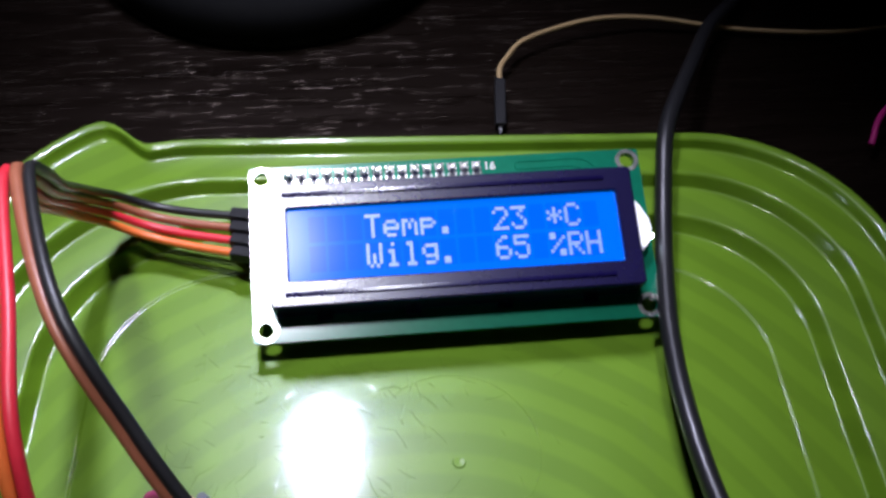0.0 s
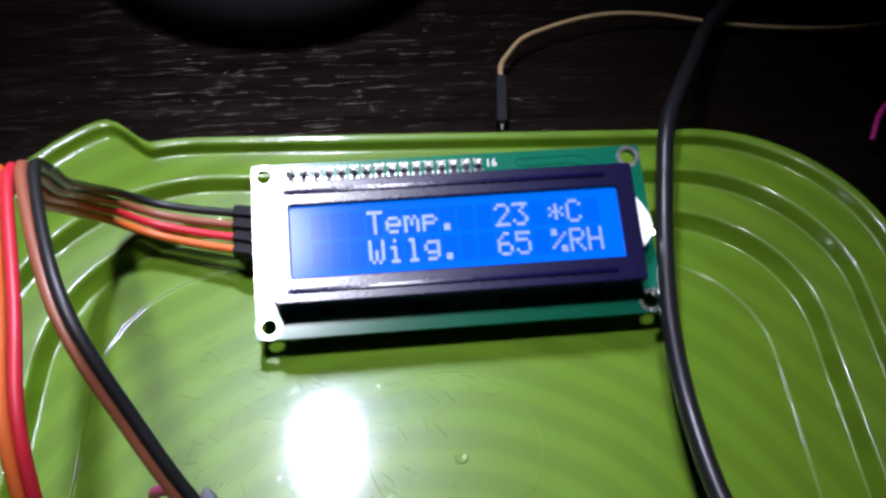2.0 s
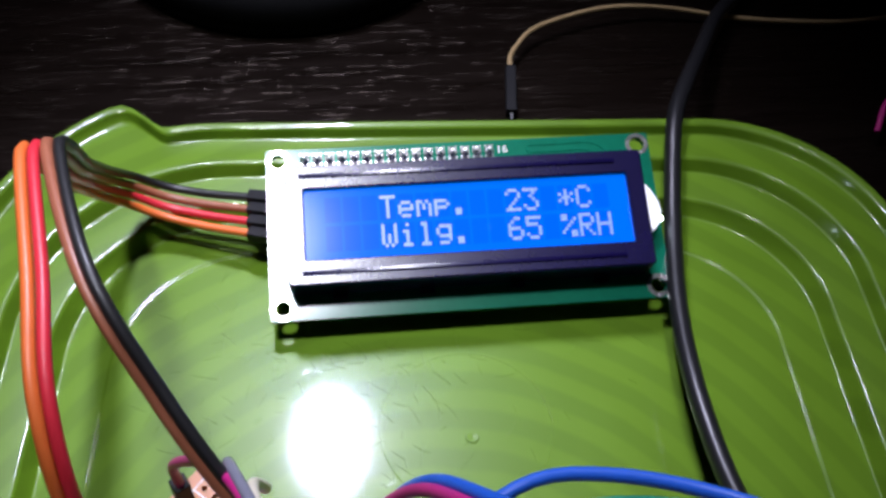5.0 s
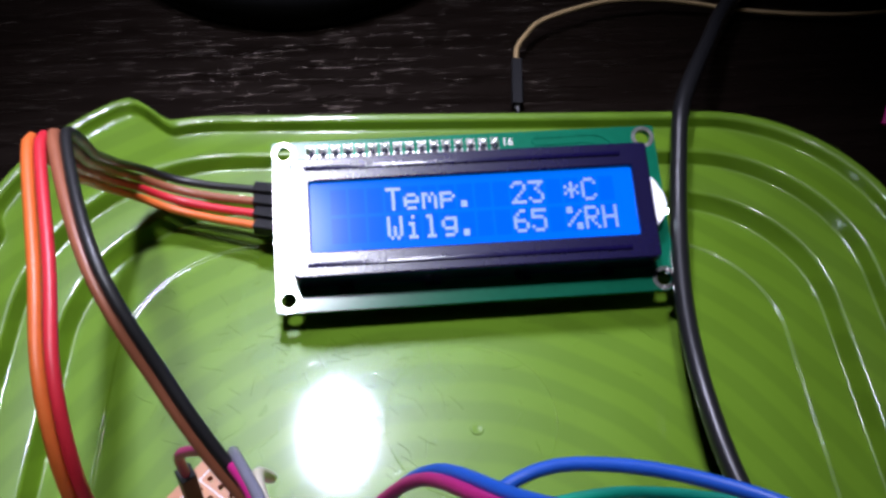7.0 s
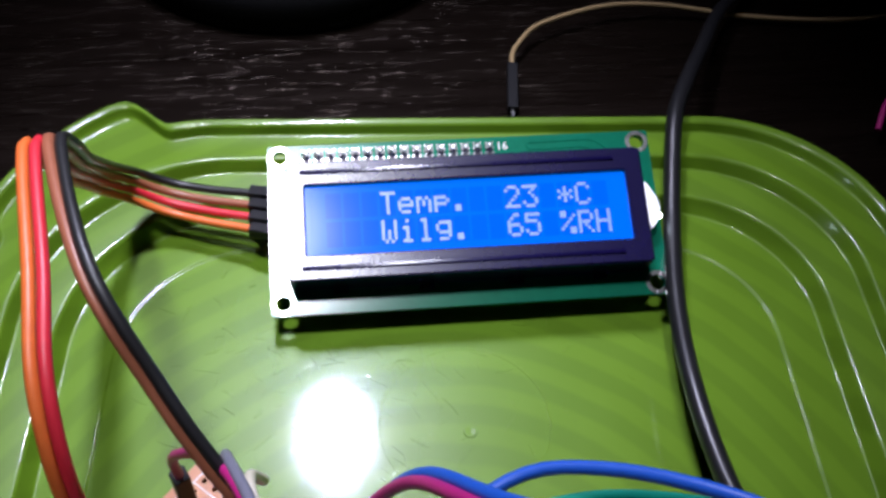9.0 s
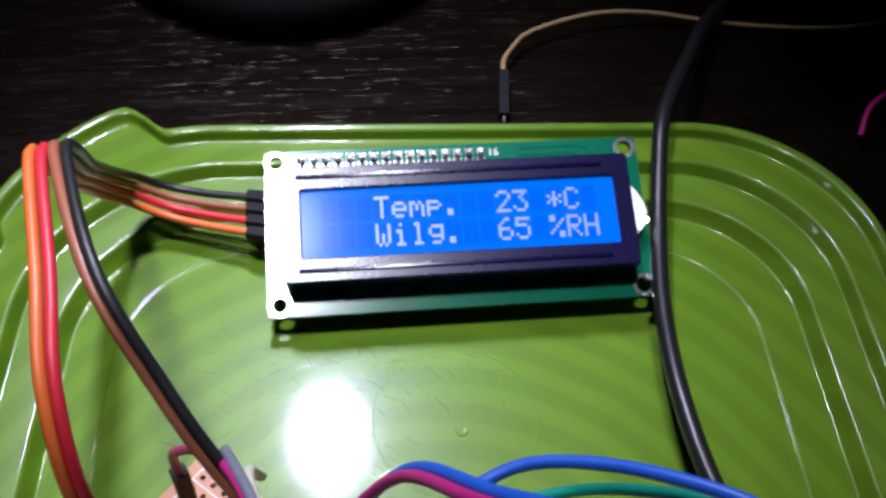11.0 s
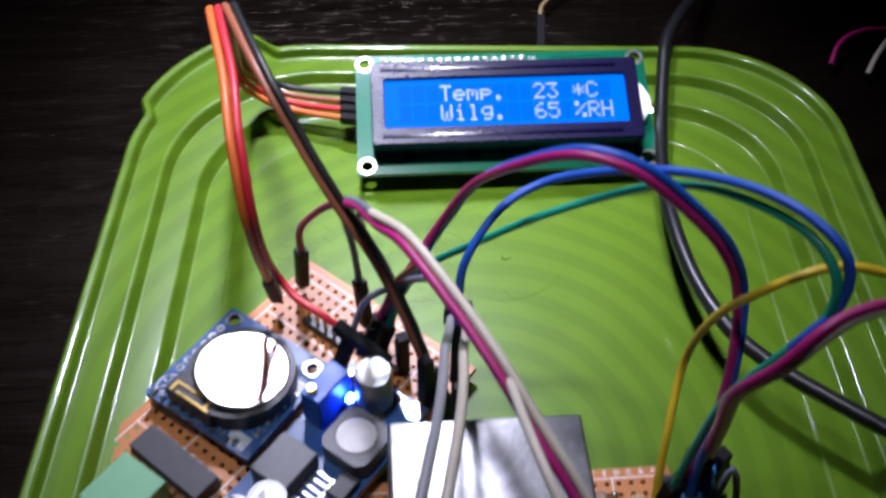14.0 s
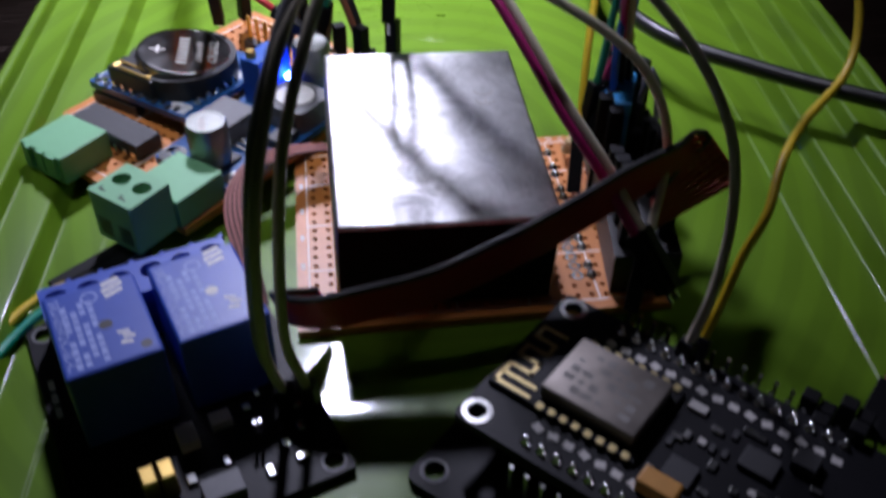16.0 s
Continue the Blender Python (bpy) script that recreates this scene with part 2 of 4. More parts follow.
def at(x, y, z, rz=0, rx=0, ry=0):
    return pose(x * K, y * K, z * K, rx, ry, rz)


def box(x, y, z, sx, sy, sz, bev=0.0, bm=None, rz=0.0, seg=2):
    """A box centred at x, y that stands on z, with rounded edges."""
    out = bm or bmesh.new()
    g = bmesh.new()
    bmesh.ops.create_cube(g, size=1, matrix=Matrix.Diagonal((sx, sy, sz, 1)))
    if bev:
        bmesh.ops.bevel(g, geom=g.edges[:], offset=bev, segments=seg, affect="EDGES", profile=0.5)
    bmesh.ops.transform(g, matrix=Matrix.Translation((x, y, z + sz / 2)) @ Matrix.Rotation(radians(rz), 4, "Z"), verts=g.verts)
    return join(out, g)


def join(out, g):
    vs = [out.verts.new(v.co) for v in g.verts]
    g.verts.index_update()
    for f in g.faces:
        out.faces.new([vs[v.index] for v in f.verts])
    g.free()
    return out


def lathe(profile, seg=24, bm=None, m=None):
    """A turned body round z from (radius, height) pairs; radius 0 closes an end."""
    out = bm or bmesh.new()
    m = m or Matrix()
    rings = []
    for r, h in profile:
        if r <= 0:
            rings.append([out.verts.new(m @ Vector((0, 0, h)))])
        else:
            rings.append([out.verts.new(m @ Vector((r * math.cos(a), r * math.sin(a), h))) for a in (2 * math.pi * i / seg for i in range(seg))])
    for a, b in zip(rings, rings[1:]):
        for i in range(seg):
            q = [a[i % len(a)], a[(i + 1) % len(a)], b[(i + 1) % len(b)], b[i % len(b)]]
            q = list(dict.fromkeys(q))
            if len(q) > 2:
                out.faces.new(q)
    return out


def smooth_path(points, step=2.0):
    """Catmull-Rom through the points, resampled about every step."""
    p = [Vector(q) for q in points]
    p = [2 * p[0] - p[1]] + p + [2 * p[-1] - p[-2]]
    out = []
    for a, b, c, d in zip(p, p[1:], p[2:], p[3:]):
        n = max(2, int((c - b).length / step))
        for i in range(n):
            t = i / n
            out.append(0.5 * (2 * b + (c - a) * t + (2 * a - 5 * b + 4 * c - d) * t * t + (3 * b - a - 3 * c + d) * t ** 3))
    return out + [p[-2]]


def tube(points, r, seg=10, bm=None, step=2.0):
    """A round cable along a smooth path."""
    out = bm or bmesh.new()
    path = smooth_path(points, step)
    up = Vector((0, 0, 1))
    rings = []
    for i, q in enumerate(path):
        d = (path[min(i + 1, len(path) - 1)] - path[max(i - 1, 0)]).normalized()
        side = d.cross(up)
        if side.length < 0.05:
            side = d.cross(Vector((0, 1, 0)))
        side.normalize()
        up = side.cross(d).normalized()
        rings.append([out.verts.new(q + r * (math.cos(a) * side + math.sin(a) * up)) for a in (2 * math.pi * k / seg for k in range(seg))])
    for a, b in zip(rings, rings[1:]):
        for k in range(seg):
            out.faces.new((a[k], a[(k + 1) % seg], b[(k + 1) % seg], b[k]))
    out.faces.new(rings[0][::-1])
    out.faces.new(rings[-1])
    return out


def ring_pts(x, y, r, n=16, a0=0.0):
    return [(x + r * math.cos(a0 + 2 * math.pi * i / n), y + r * math.sin(a0 + 2 * math.pi * i / n)) for i in range(n)]


def round_rect(w, h, r, n=6, x=0.0, y=0.0):
    out = []
    for cx, cy, a0 in ((w / 2 - r, h / 2 - r, 0), (-w / 2 + r, h / 2 - r, 90), (-w / 2 + r, -h / 2 + r, 180), (w / 2 - r, -h / 2 + r, 270)):
        out += [(x + cx + r * math.cos(radians(a0 + 90 * i / n)), y + cy + r * math.sin(radians(a0 + 90 * i / n))) for i in range(n + 1)]
    return out


def plate(outline, holes, z, t, bm=None):
    """A flat board with through holes."""
    g = bmesh.new()
    edges = []
    for loop in [outline] + holes:
        vs = [g.verts.new((x, y, z)) for x, y in loop]
        edges += [g.edges.new((a, b)) for a, b in zip(vs, vs[1:] + vs[:1])]
    bmesh.ops.triangle_fill(g, use_beauty=True, use_dissolve=False, edges=edges)
    ext = bmesh.ops.extrude_face_region(g, geom=g.faces[:])
    bmesh.ops.translate(g, vec=(0, 0, t), verts=[v for v in ext["geom"] if isinstance(v, bmesh.types.BMVert)])
    return join(bm, g) if bm else g


def annulus(x, y, z, r0, r1, t, n=20, bm=None):
    out = bm or bmesh.new()
    a, b = ring_pts(x, y, r0, n), ring_pts(x, y, r1, n)
    low = [[out.verts.new((*q, z)) for q in ring] for ring in (a, b)]
    top = [[out.verts.new((*q, z + t)) for q in ring] for ring in (a, b)]
    for i in range(n):
        j = (i + 1) % n
        out.faces.new((top[0][i], top[1][i], top[1][j], top[0][j]))
        out.faces.new((low[1][i], top[1][i], top[1][j], low[1][j]))
        out.faces.new((low[0][i], top[0][i], top[0][j], low[0][j]))
        out.faces.new((low[0][i], low[1][i], low[1][j], low[0][j]))
    return out


def text_part(body, size, x, y, z, rz, material, parent, name="print", extrude=0.03):
    """Printed characters as a thin mesh, in the parent's millimetres."""
    cu = bpy.data.curves.new(name, "FONT")
    cu.body, cu.size, cu.extrude, cu.align_x, cu.align_y = body, size * K, extrude * K, "CENTER", "CENTER"
    cu.resolution_u = 2
    tmp = bpy.data.objects.new(name, cu)
    me = bpy.data.meshes.new_from_object(tmp)
    bpy.data.objects.remove(tmp)
    me.materials.clear()
    me.materials.append(material)
    ob = new(name, me)
    ob.parent = parent
    ob.matrix_local = at(x, y, z, rz)
    return ob


# ---- room and table ----
def slab(name, x, y, z, sx, sy, sz, material, label, category):
    ob = to_ob(name, box(x, y, z, sx, sy, sz), material)
    return tagged(ob, label, category, kind="structure")


slab("floor", 0, 0, -780, 4000, 4000, 40, M_CARPET, "dark plain floor of an unlit room", "floor")
slab("ceiling", 0, 0, 1800, 4000, 4000, 40, M_PLASTER, "plain plaster ceiling in the dark", "ceiling")
slab("wall_north", 0, 2020, -740, 4000, 40, 2540, M_PLASTER, "plain plaster wall in the dark", "wall")
slab("wall_south", 0, -2020, -740, 4000, 40, 2540, M_PLASTER, "plain plaster wall in the dark", "wall")
slab("wall_east", 2020, 0, -740, 40, 4080, 2540, M_PLASTER, "plain plaster wall in the dark", "wall")
slab("wall_west", -2020, 0, -740, 40, 4080, 2540, M_PLASTER, "plain plaster wall in the dark", "wall")
table = thing("desk", "dark brown open-grained wooden desk", "desk")
part("desktop", box(0, 0, -26, 1400, 900, 26, 2), M_WOOD, table)
for sx in (-640, 640):
    for sy in (-390, 390):
        part("leg", box(sx, sy, -740, 60, 60, 714, 3), M_WOOD, table)

stand = thing("stand_base", "round black base of a stand on the dark desk", "base", at(-37, 147, 0))
part("disc", lathe([(0, 0), (50, 0), (51.5, 2), (51.5, 9), (49, 13), (40, 16), (12, 18), (0, 18)], 48), M_MATTE, stand, smooth=True)
part("post", lathe([(8, 17.9), (8, 60), (0, 60)], 24), M_MATTE, stand, smooth=True)

# ---- green lid ----
LID_W, LID_L, LID_YAW = 194.0, 278.4, -3.0
lid = thing("lid", "shallow glossy green plastic food box lid, used as a tray", "lid", at(-9, -91, 0, LID_YAW), kind="")
LID_PROFILE = [  # inset, height of the upper face
    (1.2, 5.0), (0.2, 5.2), (0.0, 9.0), (0.4, 13.8), (1.2, 14.7), (2.4, 14.65), (3.0, 14.2), (3.1, 13.95), (3.5, 12.8), (3.6, 12.55), (3.75, 12.3), (3.95, 12.15), (4.3, 12.1), (8.4, 11.8), (9.7, 11.9),
    (10.3, 11.85), (10.7, 11.7), (11.0, 11.3), (11.1, 11.09), (11.9, 9.41), (12.0, 9.2), (12.12, 8.98), (12.3, 8.86), (12.6, 8.8), (12.9, 8.77), (18.8, 8.22), (19.0, 8.18), (19.4, 8.0), (19.7, 7.4), (19.85, 7.03),
    (21.0, 4.95), (21.15, 4.75), (21.3, 4.62), (21.5, 4.56), (21.8, 4.54), (22.7, 4.53), (24.0, 4.52), (29.8, 4.5), (30.0, 4.49), (30.1, 4.45), (30.3, 4.26), (30.4, 4.21), (30.6, 4.2), (30.8, 4.2), (34.0, 4.2), (44.0, 4.2), (60.0, 4.2), (92.0, 4.2)]


def lid_ring(inset, z, bm, n=44):
    w, h = LID_W - 2 * inset, LID_L - 2 * inset
    r, far_r = max(46 - 0.6 * inset, 4.0), max(38 - 0.45 * inset, 4.0)
    pts = []
    for sx, sy, a0 in ((1, 1, 0), (-1, 1, 90), (-1, -1, 180), (1, -1, 270)):
        q = far_r if sx > 0 and sy > 0 else r
        cx, cy = sx * (w / 2 - q), sy * (h / 2 - q)
        pts += [(cx + q * math.cos(radians(a0 + 90 * i / n)), cy + q * math.sin(radians(a0 + 90 * i / n))) for i in range(n + 1)]
    out = []
    for x, y in pts:
        if inset < 11 and x < 0 and y > 0:
            ang = math.degrees(math.atan2(y - (LID_L / 2 - 46), -(x + LID_W / 2 - 46)))
            rise, fall, along = min(1, max(0, (ang - 17) / 8)), min(1, max(0, (77 - ang) / 10)), min(1, max(0, (ang - 25) / 39))
            near = rise * rise * (3 - 2 * rise) * fall * fall * (3 - 2 * fall) * (0.43 + 0.57 * along) * max(0.0, 1 - max(0.0, inset - 3.4) / 7.0)
            d = Vector((x + LID_W / 2 - 46, y - LID_L / 2 + 46)).normalized()
            x, y = x + 10.5 * near * d.x, y + 10.5 * near * d.y
        out.append(bm.verts.new((x, y, z)))
    return out


bm = bmesh.new()
top = [lid_ring(d, z, bm) for d, z in LID_PROFILE]
low = [lid_ring(max(d, 1.6), z - 1.4, bm) for d, z in LID_PROFILE[3:]]
low[0:1] = [lid_ring(1.9, 5.0, bm), low[0]]
for rings in (top, low):
    for a, b in zip(rings, rings[1:]):
        for i in range(len(a)):
            bm.faces.new((a[i], a[(i + 1) % len(a)], b[(i + 1) % len(b)], b[i]))
    bm.faces.new(rings[-1])
for i in range(len(top[0])):
    j = (i + 1) % len(top[0])
    bm.faces.new((top[0][i], top[0][j], low[0][j], low[0][i]))
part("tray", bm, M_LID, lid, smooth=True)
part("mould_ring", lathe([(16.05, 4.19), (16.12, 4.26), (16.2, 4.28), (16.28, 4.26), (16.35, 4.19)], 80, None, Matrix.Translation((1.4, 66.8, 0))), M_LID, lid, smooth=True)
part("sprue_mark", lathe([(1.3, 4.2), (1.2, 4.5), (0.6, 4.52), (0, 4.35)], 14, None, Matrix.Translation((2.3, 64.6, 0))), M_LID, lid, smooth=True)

# fine scratches worn into the floor of the lid
rnd = random.Random(11)
bm = bmesh.new()
for k in range(320):
    x, y, a, d = rnd.gauss(-24, 19), rnd.gauss(72, 18), rnd.uniform(0, math.pi), rnd.uniform(0.5, 2.4)
    c = rnd.uniform(-0.25, 0.25)
    u, w = Vector((math.cos(a), math.sin(a), 0)), Vector((-math.sin(a), math.cos(a), 0))
    p = Vector((x, y, 4.2))
    tube([tuple(p - d * u), tuple(p + c * w), tuple(p + d * u)], 0.085, 6, bm=bm, step=1.2)
tagged(part("scratch_wear", bm, M_LID, lid, smooth=True), "fine scratches in the plastic", kind="stuff")

# ---- display module ----
# local frame: x along the board, y up the board, origin at its lower left mounting hole
LCD_TILT = 20.5
lcd = thing("character_display", "blue backlit character display on a green circuit board, leaning", "display", at(-37.5, 0, 11.7, 0, LCD_TILT))
board = round_rect(80, 36, 0.6, 3, 37.5, 15.5)
part("circuit_board", plate(board, [ring_pts(x, y, 1.6, 16) for x in (0, 75) for y in (0, 31)] , -1.6, 1.6), M_PCBG, lcd)
for x in (0, 75):
    for y in (0, 31):
        part("mounting_pad", annulus(x, y, 0.0, 1.6, 2.45, 0.06), M_TIN, lcd, "tinned ring round a mounting hole", True)
# bezel: a pressed steel frame with a window
BX, BY = 37.3, 14.6
bm = bmesh.new()
outer, win = round_rect(71.4, 24.4, 0.9, 4, BX, BY), round_rect(64.4, 14.6, 0.5, 4, BX, BY)
prof = [(outer, 0.02), (outer, 6.9), (round_rect(70.8, 23.8, 0.7, 4, BX, BY), 7.2), (round_rect(64.9, 15.1, 0.7, 4, BX, BY), 7.2), (win, 7.0), (win, 6.0)]
rings = [[bm.verts.new((x, y, z)) for x, y in pts] for pts, z in prof]
for a, b in zip(rings, rings[1:]):
    for i in range(len(a)):
        bm.faces.new((a[i], a[(i + 1) % len(a)], b[(i + 1) % len(b)], b[i]))
bezel = part("bezel", bm, M_BEZEL, lcd, "black painted pressed steel frame")
for y in (BY + 9.9, BY - 9.9):
    part("ridge", box(BX - 1.5, y, 7.15, 63, 0.9, 0.42, 0.18), M_BEZEL, bezel, smooth=True)
for x in (BX - 26, BX - 9, BX + 9, BX + 26):
    part("clip_tab", box(x, -2.2 + 4.0, -0.0, 3.0, 1.0, 0.5, 0.15), M_BEZEL, bezel)
screen = part("screen", box(BX, BY, 5.6, 64.6, 14.9, 0.5), M_GLASS, lcd, "glowing blue display glass")
# character cells and their lit dots, five by eight
FONT = {"T": "1f 04 04 04 04 04 04", "e": "00 00 0e 11 1f 10 0e", "m": "00 00 1a 15 15 11 11", "p": "00 00 1e 11 1e 10 10", ".": "00 00 00 00 00 0c 0c",
        "2": "0e 11 01 02 04 08 1f", "3": "1f 02 04 02 01 11 0e", "*": "00 04 15 0e 15 04 00", "C": "0e 11 10 10 10 11 0e", "W": "11 11 11 15 15 15 0a",
        "i": "04 00 0c 04 04 04 0e", "l": "0c 04 04 04 04 04 0e", "g": "00 0f 11 11 0f 01 0e", "6": "06 08 10 1e 11 11 0e", "5": "1f 10 1e 01 01 11 0e",
        "%": "18 19 02 04 08 13 03", "R": "1e 11 11 1e 14 12 11", "H": "11 11 11 1f 11 11 11"}
PITCH_X, PITCH_Y, DOT = 3.55, 5.95, 0.6
for row, line in enumerate(("   Temp.  23 *C ", "   Wilg.  65 %RH")):
    for col, ch in enumerate(line):
        x0, y0 = BX + (col - 8) * PITCH_X + 0.3, BY + (0.5 - row) * PITCH_Y + 2.45
        cell = part("character_cell", box(x0 + 1.48, y0 - 2.45, 6.1, 3.1, 5.2, 0.02), M_CELL, screen)
        if ch == " ":
            continue
        bm = bmesh.new()
        for r, bits in enumerate(FONT[ch].split()):
            for c in range(5):
                if int(bits, 16) >> (4 - c) & 1:
                    box(x0 + (c + 0.5) * DOT, y0 - (r + 0.5) * 0.68, 6.12, 0.56, 0.64, 0.04, bm=bm)
        part("character", bm, M_DOT, screen)
# header of sixteen soldered pins
for i in range(16):
    x = 5.4 + 2.54 * i
    pad = part("solder_pad", lathe([(1.18, 0.0), (1.1, 0.35), (0.85, 0.6), (0.42, 0.95), (0.32, 1.5), (0, 1.6)], 10, None, Matrix.Translation((x, 31.2, 0.0)) @ Matrix.Diagonal((0.9, 1.15, 1, 1))), M_TIN, lcd, smooth=True)
    part("pad_plate", box(x, 30.9, 0.0, 1.75, 3.1, 0.06), M_TIN, lcd)
    part("pin_hole", box(x, 29.55, 0.0, 1.3, 0.9, 0.25, 0.1), M_BLACK, lcd)
    part("pin_mark", box(x, 28.75, 0.0, 0.9, 0.5, 0.05), M_SILK, lcd)
text_part("16", 2.5, 46.2, 31.3, 0.06, 0, M_SILK, lcd)
for y, x1 in ((31.9, 66.0), (30.3, 64.6)):
    part("trace", tube([(52, y, 0.02), (58, y, 0.02), (x1 - 1, y, 0.02), (x1 + 2, y - 1.9, 0.02)], 0.16, 5, step=1.0), M_PCBG, lcd)
part("trace", tube([(52, 31.9, 0.02), (51.4, 31.1, 0.02), (52, 30.3, 0.02)], 0.16, 5, step=0.5), M_PCBG, lcd)
# side backlight with its lamp
bm = plate([(73.4, 21.4), (75.0, 19.4), (76.3, 16.8), (76.7, 14.6), (75.8, 11.8), (74.5, 10.4), (73.4, 13.0)], [], 0.05, 3.6)
glow = part("backlight_edge", bm, M_GLOW, lcd, "white diffuser edge of the backlight, lit")
part("led", lathe([(0.45, 0), (0.45, 0.6), (0.3, 0.8), (0, 0.9)], 12, None, Matrix.Translation((77.4, 14.0, 0.0))), M_LED, glow, "white point of light", True)
# the small interface board behind it, on which the module leans
back = part("interface_board", box(22, 22.5, -11.6, 41, 19, 1.6, 0.2), M_PCBK, lcd)
part("interface_chip", box(22, 20, -10.0, 10, 7, 2.2, 0.2), M_CHIP, back)
for i in range(4):
    part("interface_pin", box(-0.5, 16.5 + 2.54 * i, -10.0, 8, 0.64, 0.64), M_TIN, back)
for x in (12, 34):
    part("spacer", box(x, 22, -10, 2, 2, 8.4), M_PCBK, back)
part("trimmer", box(36, 26, -10, 6.5, 6.5, 5, 0.3), M_POT, back)
for x in (8, 67):
    part("foot_pin", lathe([(0.35, -1.6), (0.35, -4.6), (0, -5)], 8, None, Matrix.Translation((x, -1.6, 0))), M_TIN, lcd)

# ---- perforated boards ----
def perf_mesh(nx, ny, p=2.54, r=0.55, edge=2.2, t=1.6):
    """A board of nx by ny holes, centred, upper face at 0."""
    bm = bmesh.new()
    cache = {}

    def v(x, y, z):
        k = (round(x, 3), round(y, 3), z)
        if k not in cache:
            cache[k] = bm.verts.new((x, y, z))
        return cache[k]

    for i in range(nx):
        for j in range(ny):
            cx, cy = (i - (nx - 1) / 2) * p, (j - (ny - 1) / 2) * p
            h = p / 2
            sq = [(h, 0), (h, h), (0, h), (-h, h), (-h, 0), (-h, -h), (0, -h), (h, -h)]
            for k in range(8):
                a, b = sq[k], sq[(k + 1) % 8]
                c0, c1 = (r * math.cos(k * math.pi / 4), r * math.sin(k * math.pi / 4)), (r * math.cos((k + 1) * math.pi / 4), r * math.sin((k + 1) * math.pi / 4))
                for z in (0.0, -t):
                    bm.faces.new((v(cx + a[0], cy + a[1], z), v(cx + b[0], cy + b[1], z), v(cx + c1[0], cy + c1[1], z), v(cx + c0[0], cy + c0[1], z)))
                bm.faces.new((v(cx + c0[0], cy + c0[1], 0.0), v(cx + c1[0], cy + c1[1], 0.0), v(cx + c1[0], cy + c1[1], -t), v(cx + c0[0], cy + c0[1], -t)))
    w, h = nx * p / 2, ny * p / 2
    for x0, x1, y0, y1 in ((-w - edge, w + edge, h, h + edge), (-w - edge, w + edge, -h - edge, -h), (-w - edge, -w, -h, h), (w, w + edge, -h, h)):
        yield "edge_strip", box((x0 + x1) / 2, (y0 + y1) / 2, -t, x1 - x0, y1 - y0, t)
    yield "board", bm


def perfboard(label, m, nx, ny, letters_side=1):
    th = thing("perfboard", label, "circuit board", m)
    for piece, bm in perf_mesh(nx, ny):
        part(piece, bm, M_PERF, th)
    w, h = nx * 2.54 / 2, ny * 2.54 / 2
    for k in range(0, nx + 1, 5):
        part("printed_line", box(-w + k * 2.54, 0, 0.0, 0.22, 2 * h, 0.04), M_SILK, th)
    for k in range(0, ny + 1, 5):
        part("printed_line", box(0, -h + k * 2.54, 0.0, 2 * w, 0.22, 0.044), M_SILK, th)
    part("printed_line", box(0, h, 0.0, 2 * w, 0.22, 0.046), M_SILK, th)
    return th


# board A: clock, chip, terminals and step-down converter; 50 x 70 mm
PA = perfboard("orange-brown perforated prototype board crowded with modules", at(-56.4, -72.6, 8.6, -41.8), 18, 26)
for k in range(6, 15):
    text_part(str(k), 1.5, (k - 9.5) * 2.54, 34.1, 0.05, 180, M_SILK, PA)
for k in range(3):
    part("printed_bar", box(-14 + 2.2 * k, -34.3, 0.0, 1.4, 1.2, 0.05), M_SILK, PA)
part("printed_bar", box(-6.5, -34.3, 0.0, 3.2, 1.2, 0.05), M_SILK, PA)
for sx in (-20, 20):
    for sy in (-30, 30):
        part("leg_pin", lathe([(0.5, -1.6), (0.4, -4.3), (0, -4.38)], 8, None, Matrix.Translation((sx, sy, 0))), M_TIN, PA)
# board B: carries the dust sensor and the plugs; 70 x 50 mm
PB = perfboard("orange perforated prototype board with white grid under a steel sensor", at(-8.35, -114.6, 6.0, 0.8), 24, 19)
for k, ch in enumerate("ABCDEFGH"):
    text_part(ch, 1.7, 30.5 - 2.54 * (k + 0.5), 25.3, 0.05, 0, M_SILK, PB)
for k in range(5):
    part("printed_bar", box(-31.5, -18 + 8 * k, 0.0, 0.7, 1.5, 0.05), M_SHIELDPRINT, PB)
for sx in (-30, 30):
    for sy in (-20, 20):
        part("leg_pin", lathe([(0.5, -1.6), (0.4, -1.75), (0, -1.79)], 8, None, Matrix.Translation((sx, sy, 0))), M_TIN, PB)

for k in range(16):
    part("solder_ring", annulus(17.6, 20.3 - 2.54 * k, 0.0, 0.6, 1.15, 0.16, 12), M_TIN, PB, smooth=True)
    if k % 3 != 1:
        part("solder_joint", lathe([(1.1, 0.0), (0.9, 0.5), (0.45, 1.0), (0, 1.2)], 9, None, Matrix.Translation((20.2, 20.3 - 2.54 * k, 0))), M_TIN, PB, smooth=True)
resistor = thing("resistor", "small tan resistor soldered upright on the prototype board", "resistor", at(14.6, -95.5, 6.0, 10))
part("body", lathe([(0, 2.2), (0.8, 2.3), (1.15, 2.8), (0.95, 3.6), (0.95, 5.2), (1.15, 6.0), (0.8, 6.5), (0, 6.6)], 14, None, Matrix.Rotation(radians(24), 4, "X")), M_TAN, resistor, smooth=True)
part("lead", tube([(0, -0.9, 2.3), (0.2, -0.5, 1.2), (0, -0.2, 0.0)], 0.25, 6, step=0.5), M_TIN, resistor, smooth=True)
part("lead", tube([(0, -2.7, 6.2), (0.6, -3.2, 6.6), (1.2, -3.0, 4.4), (1.2, -2.6, 0.0)], 0.25, 6, step=0.5), M_TIN, resistor, smooth=True)

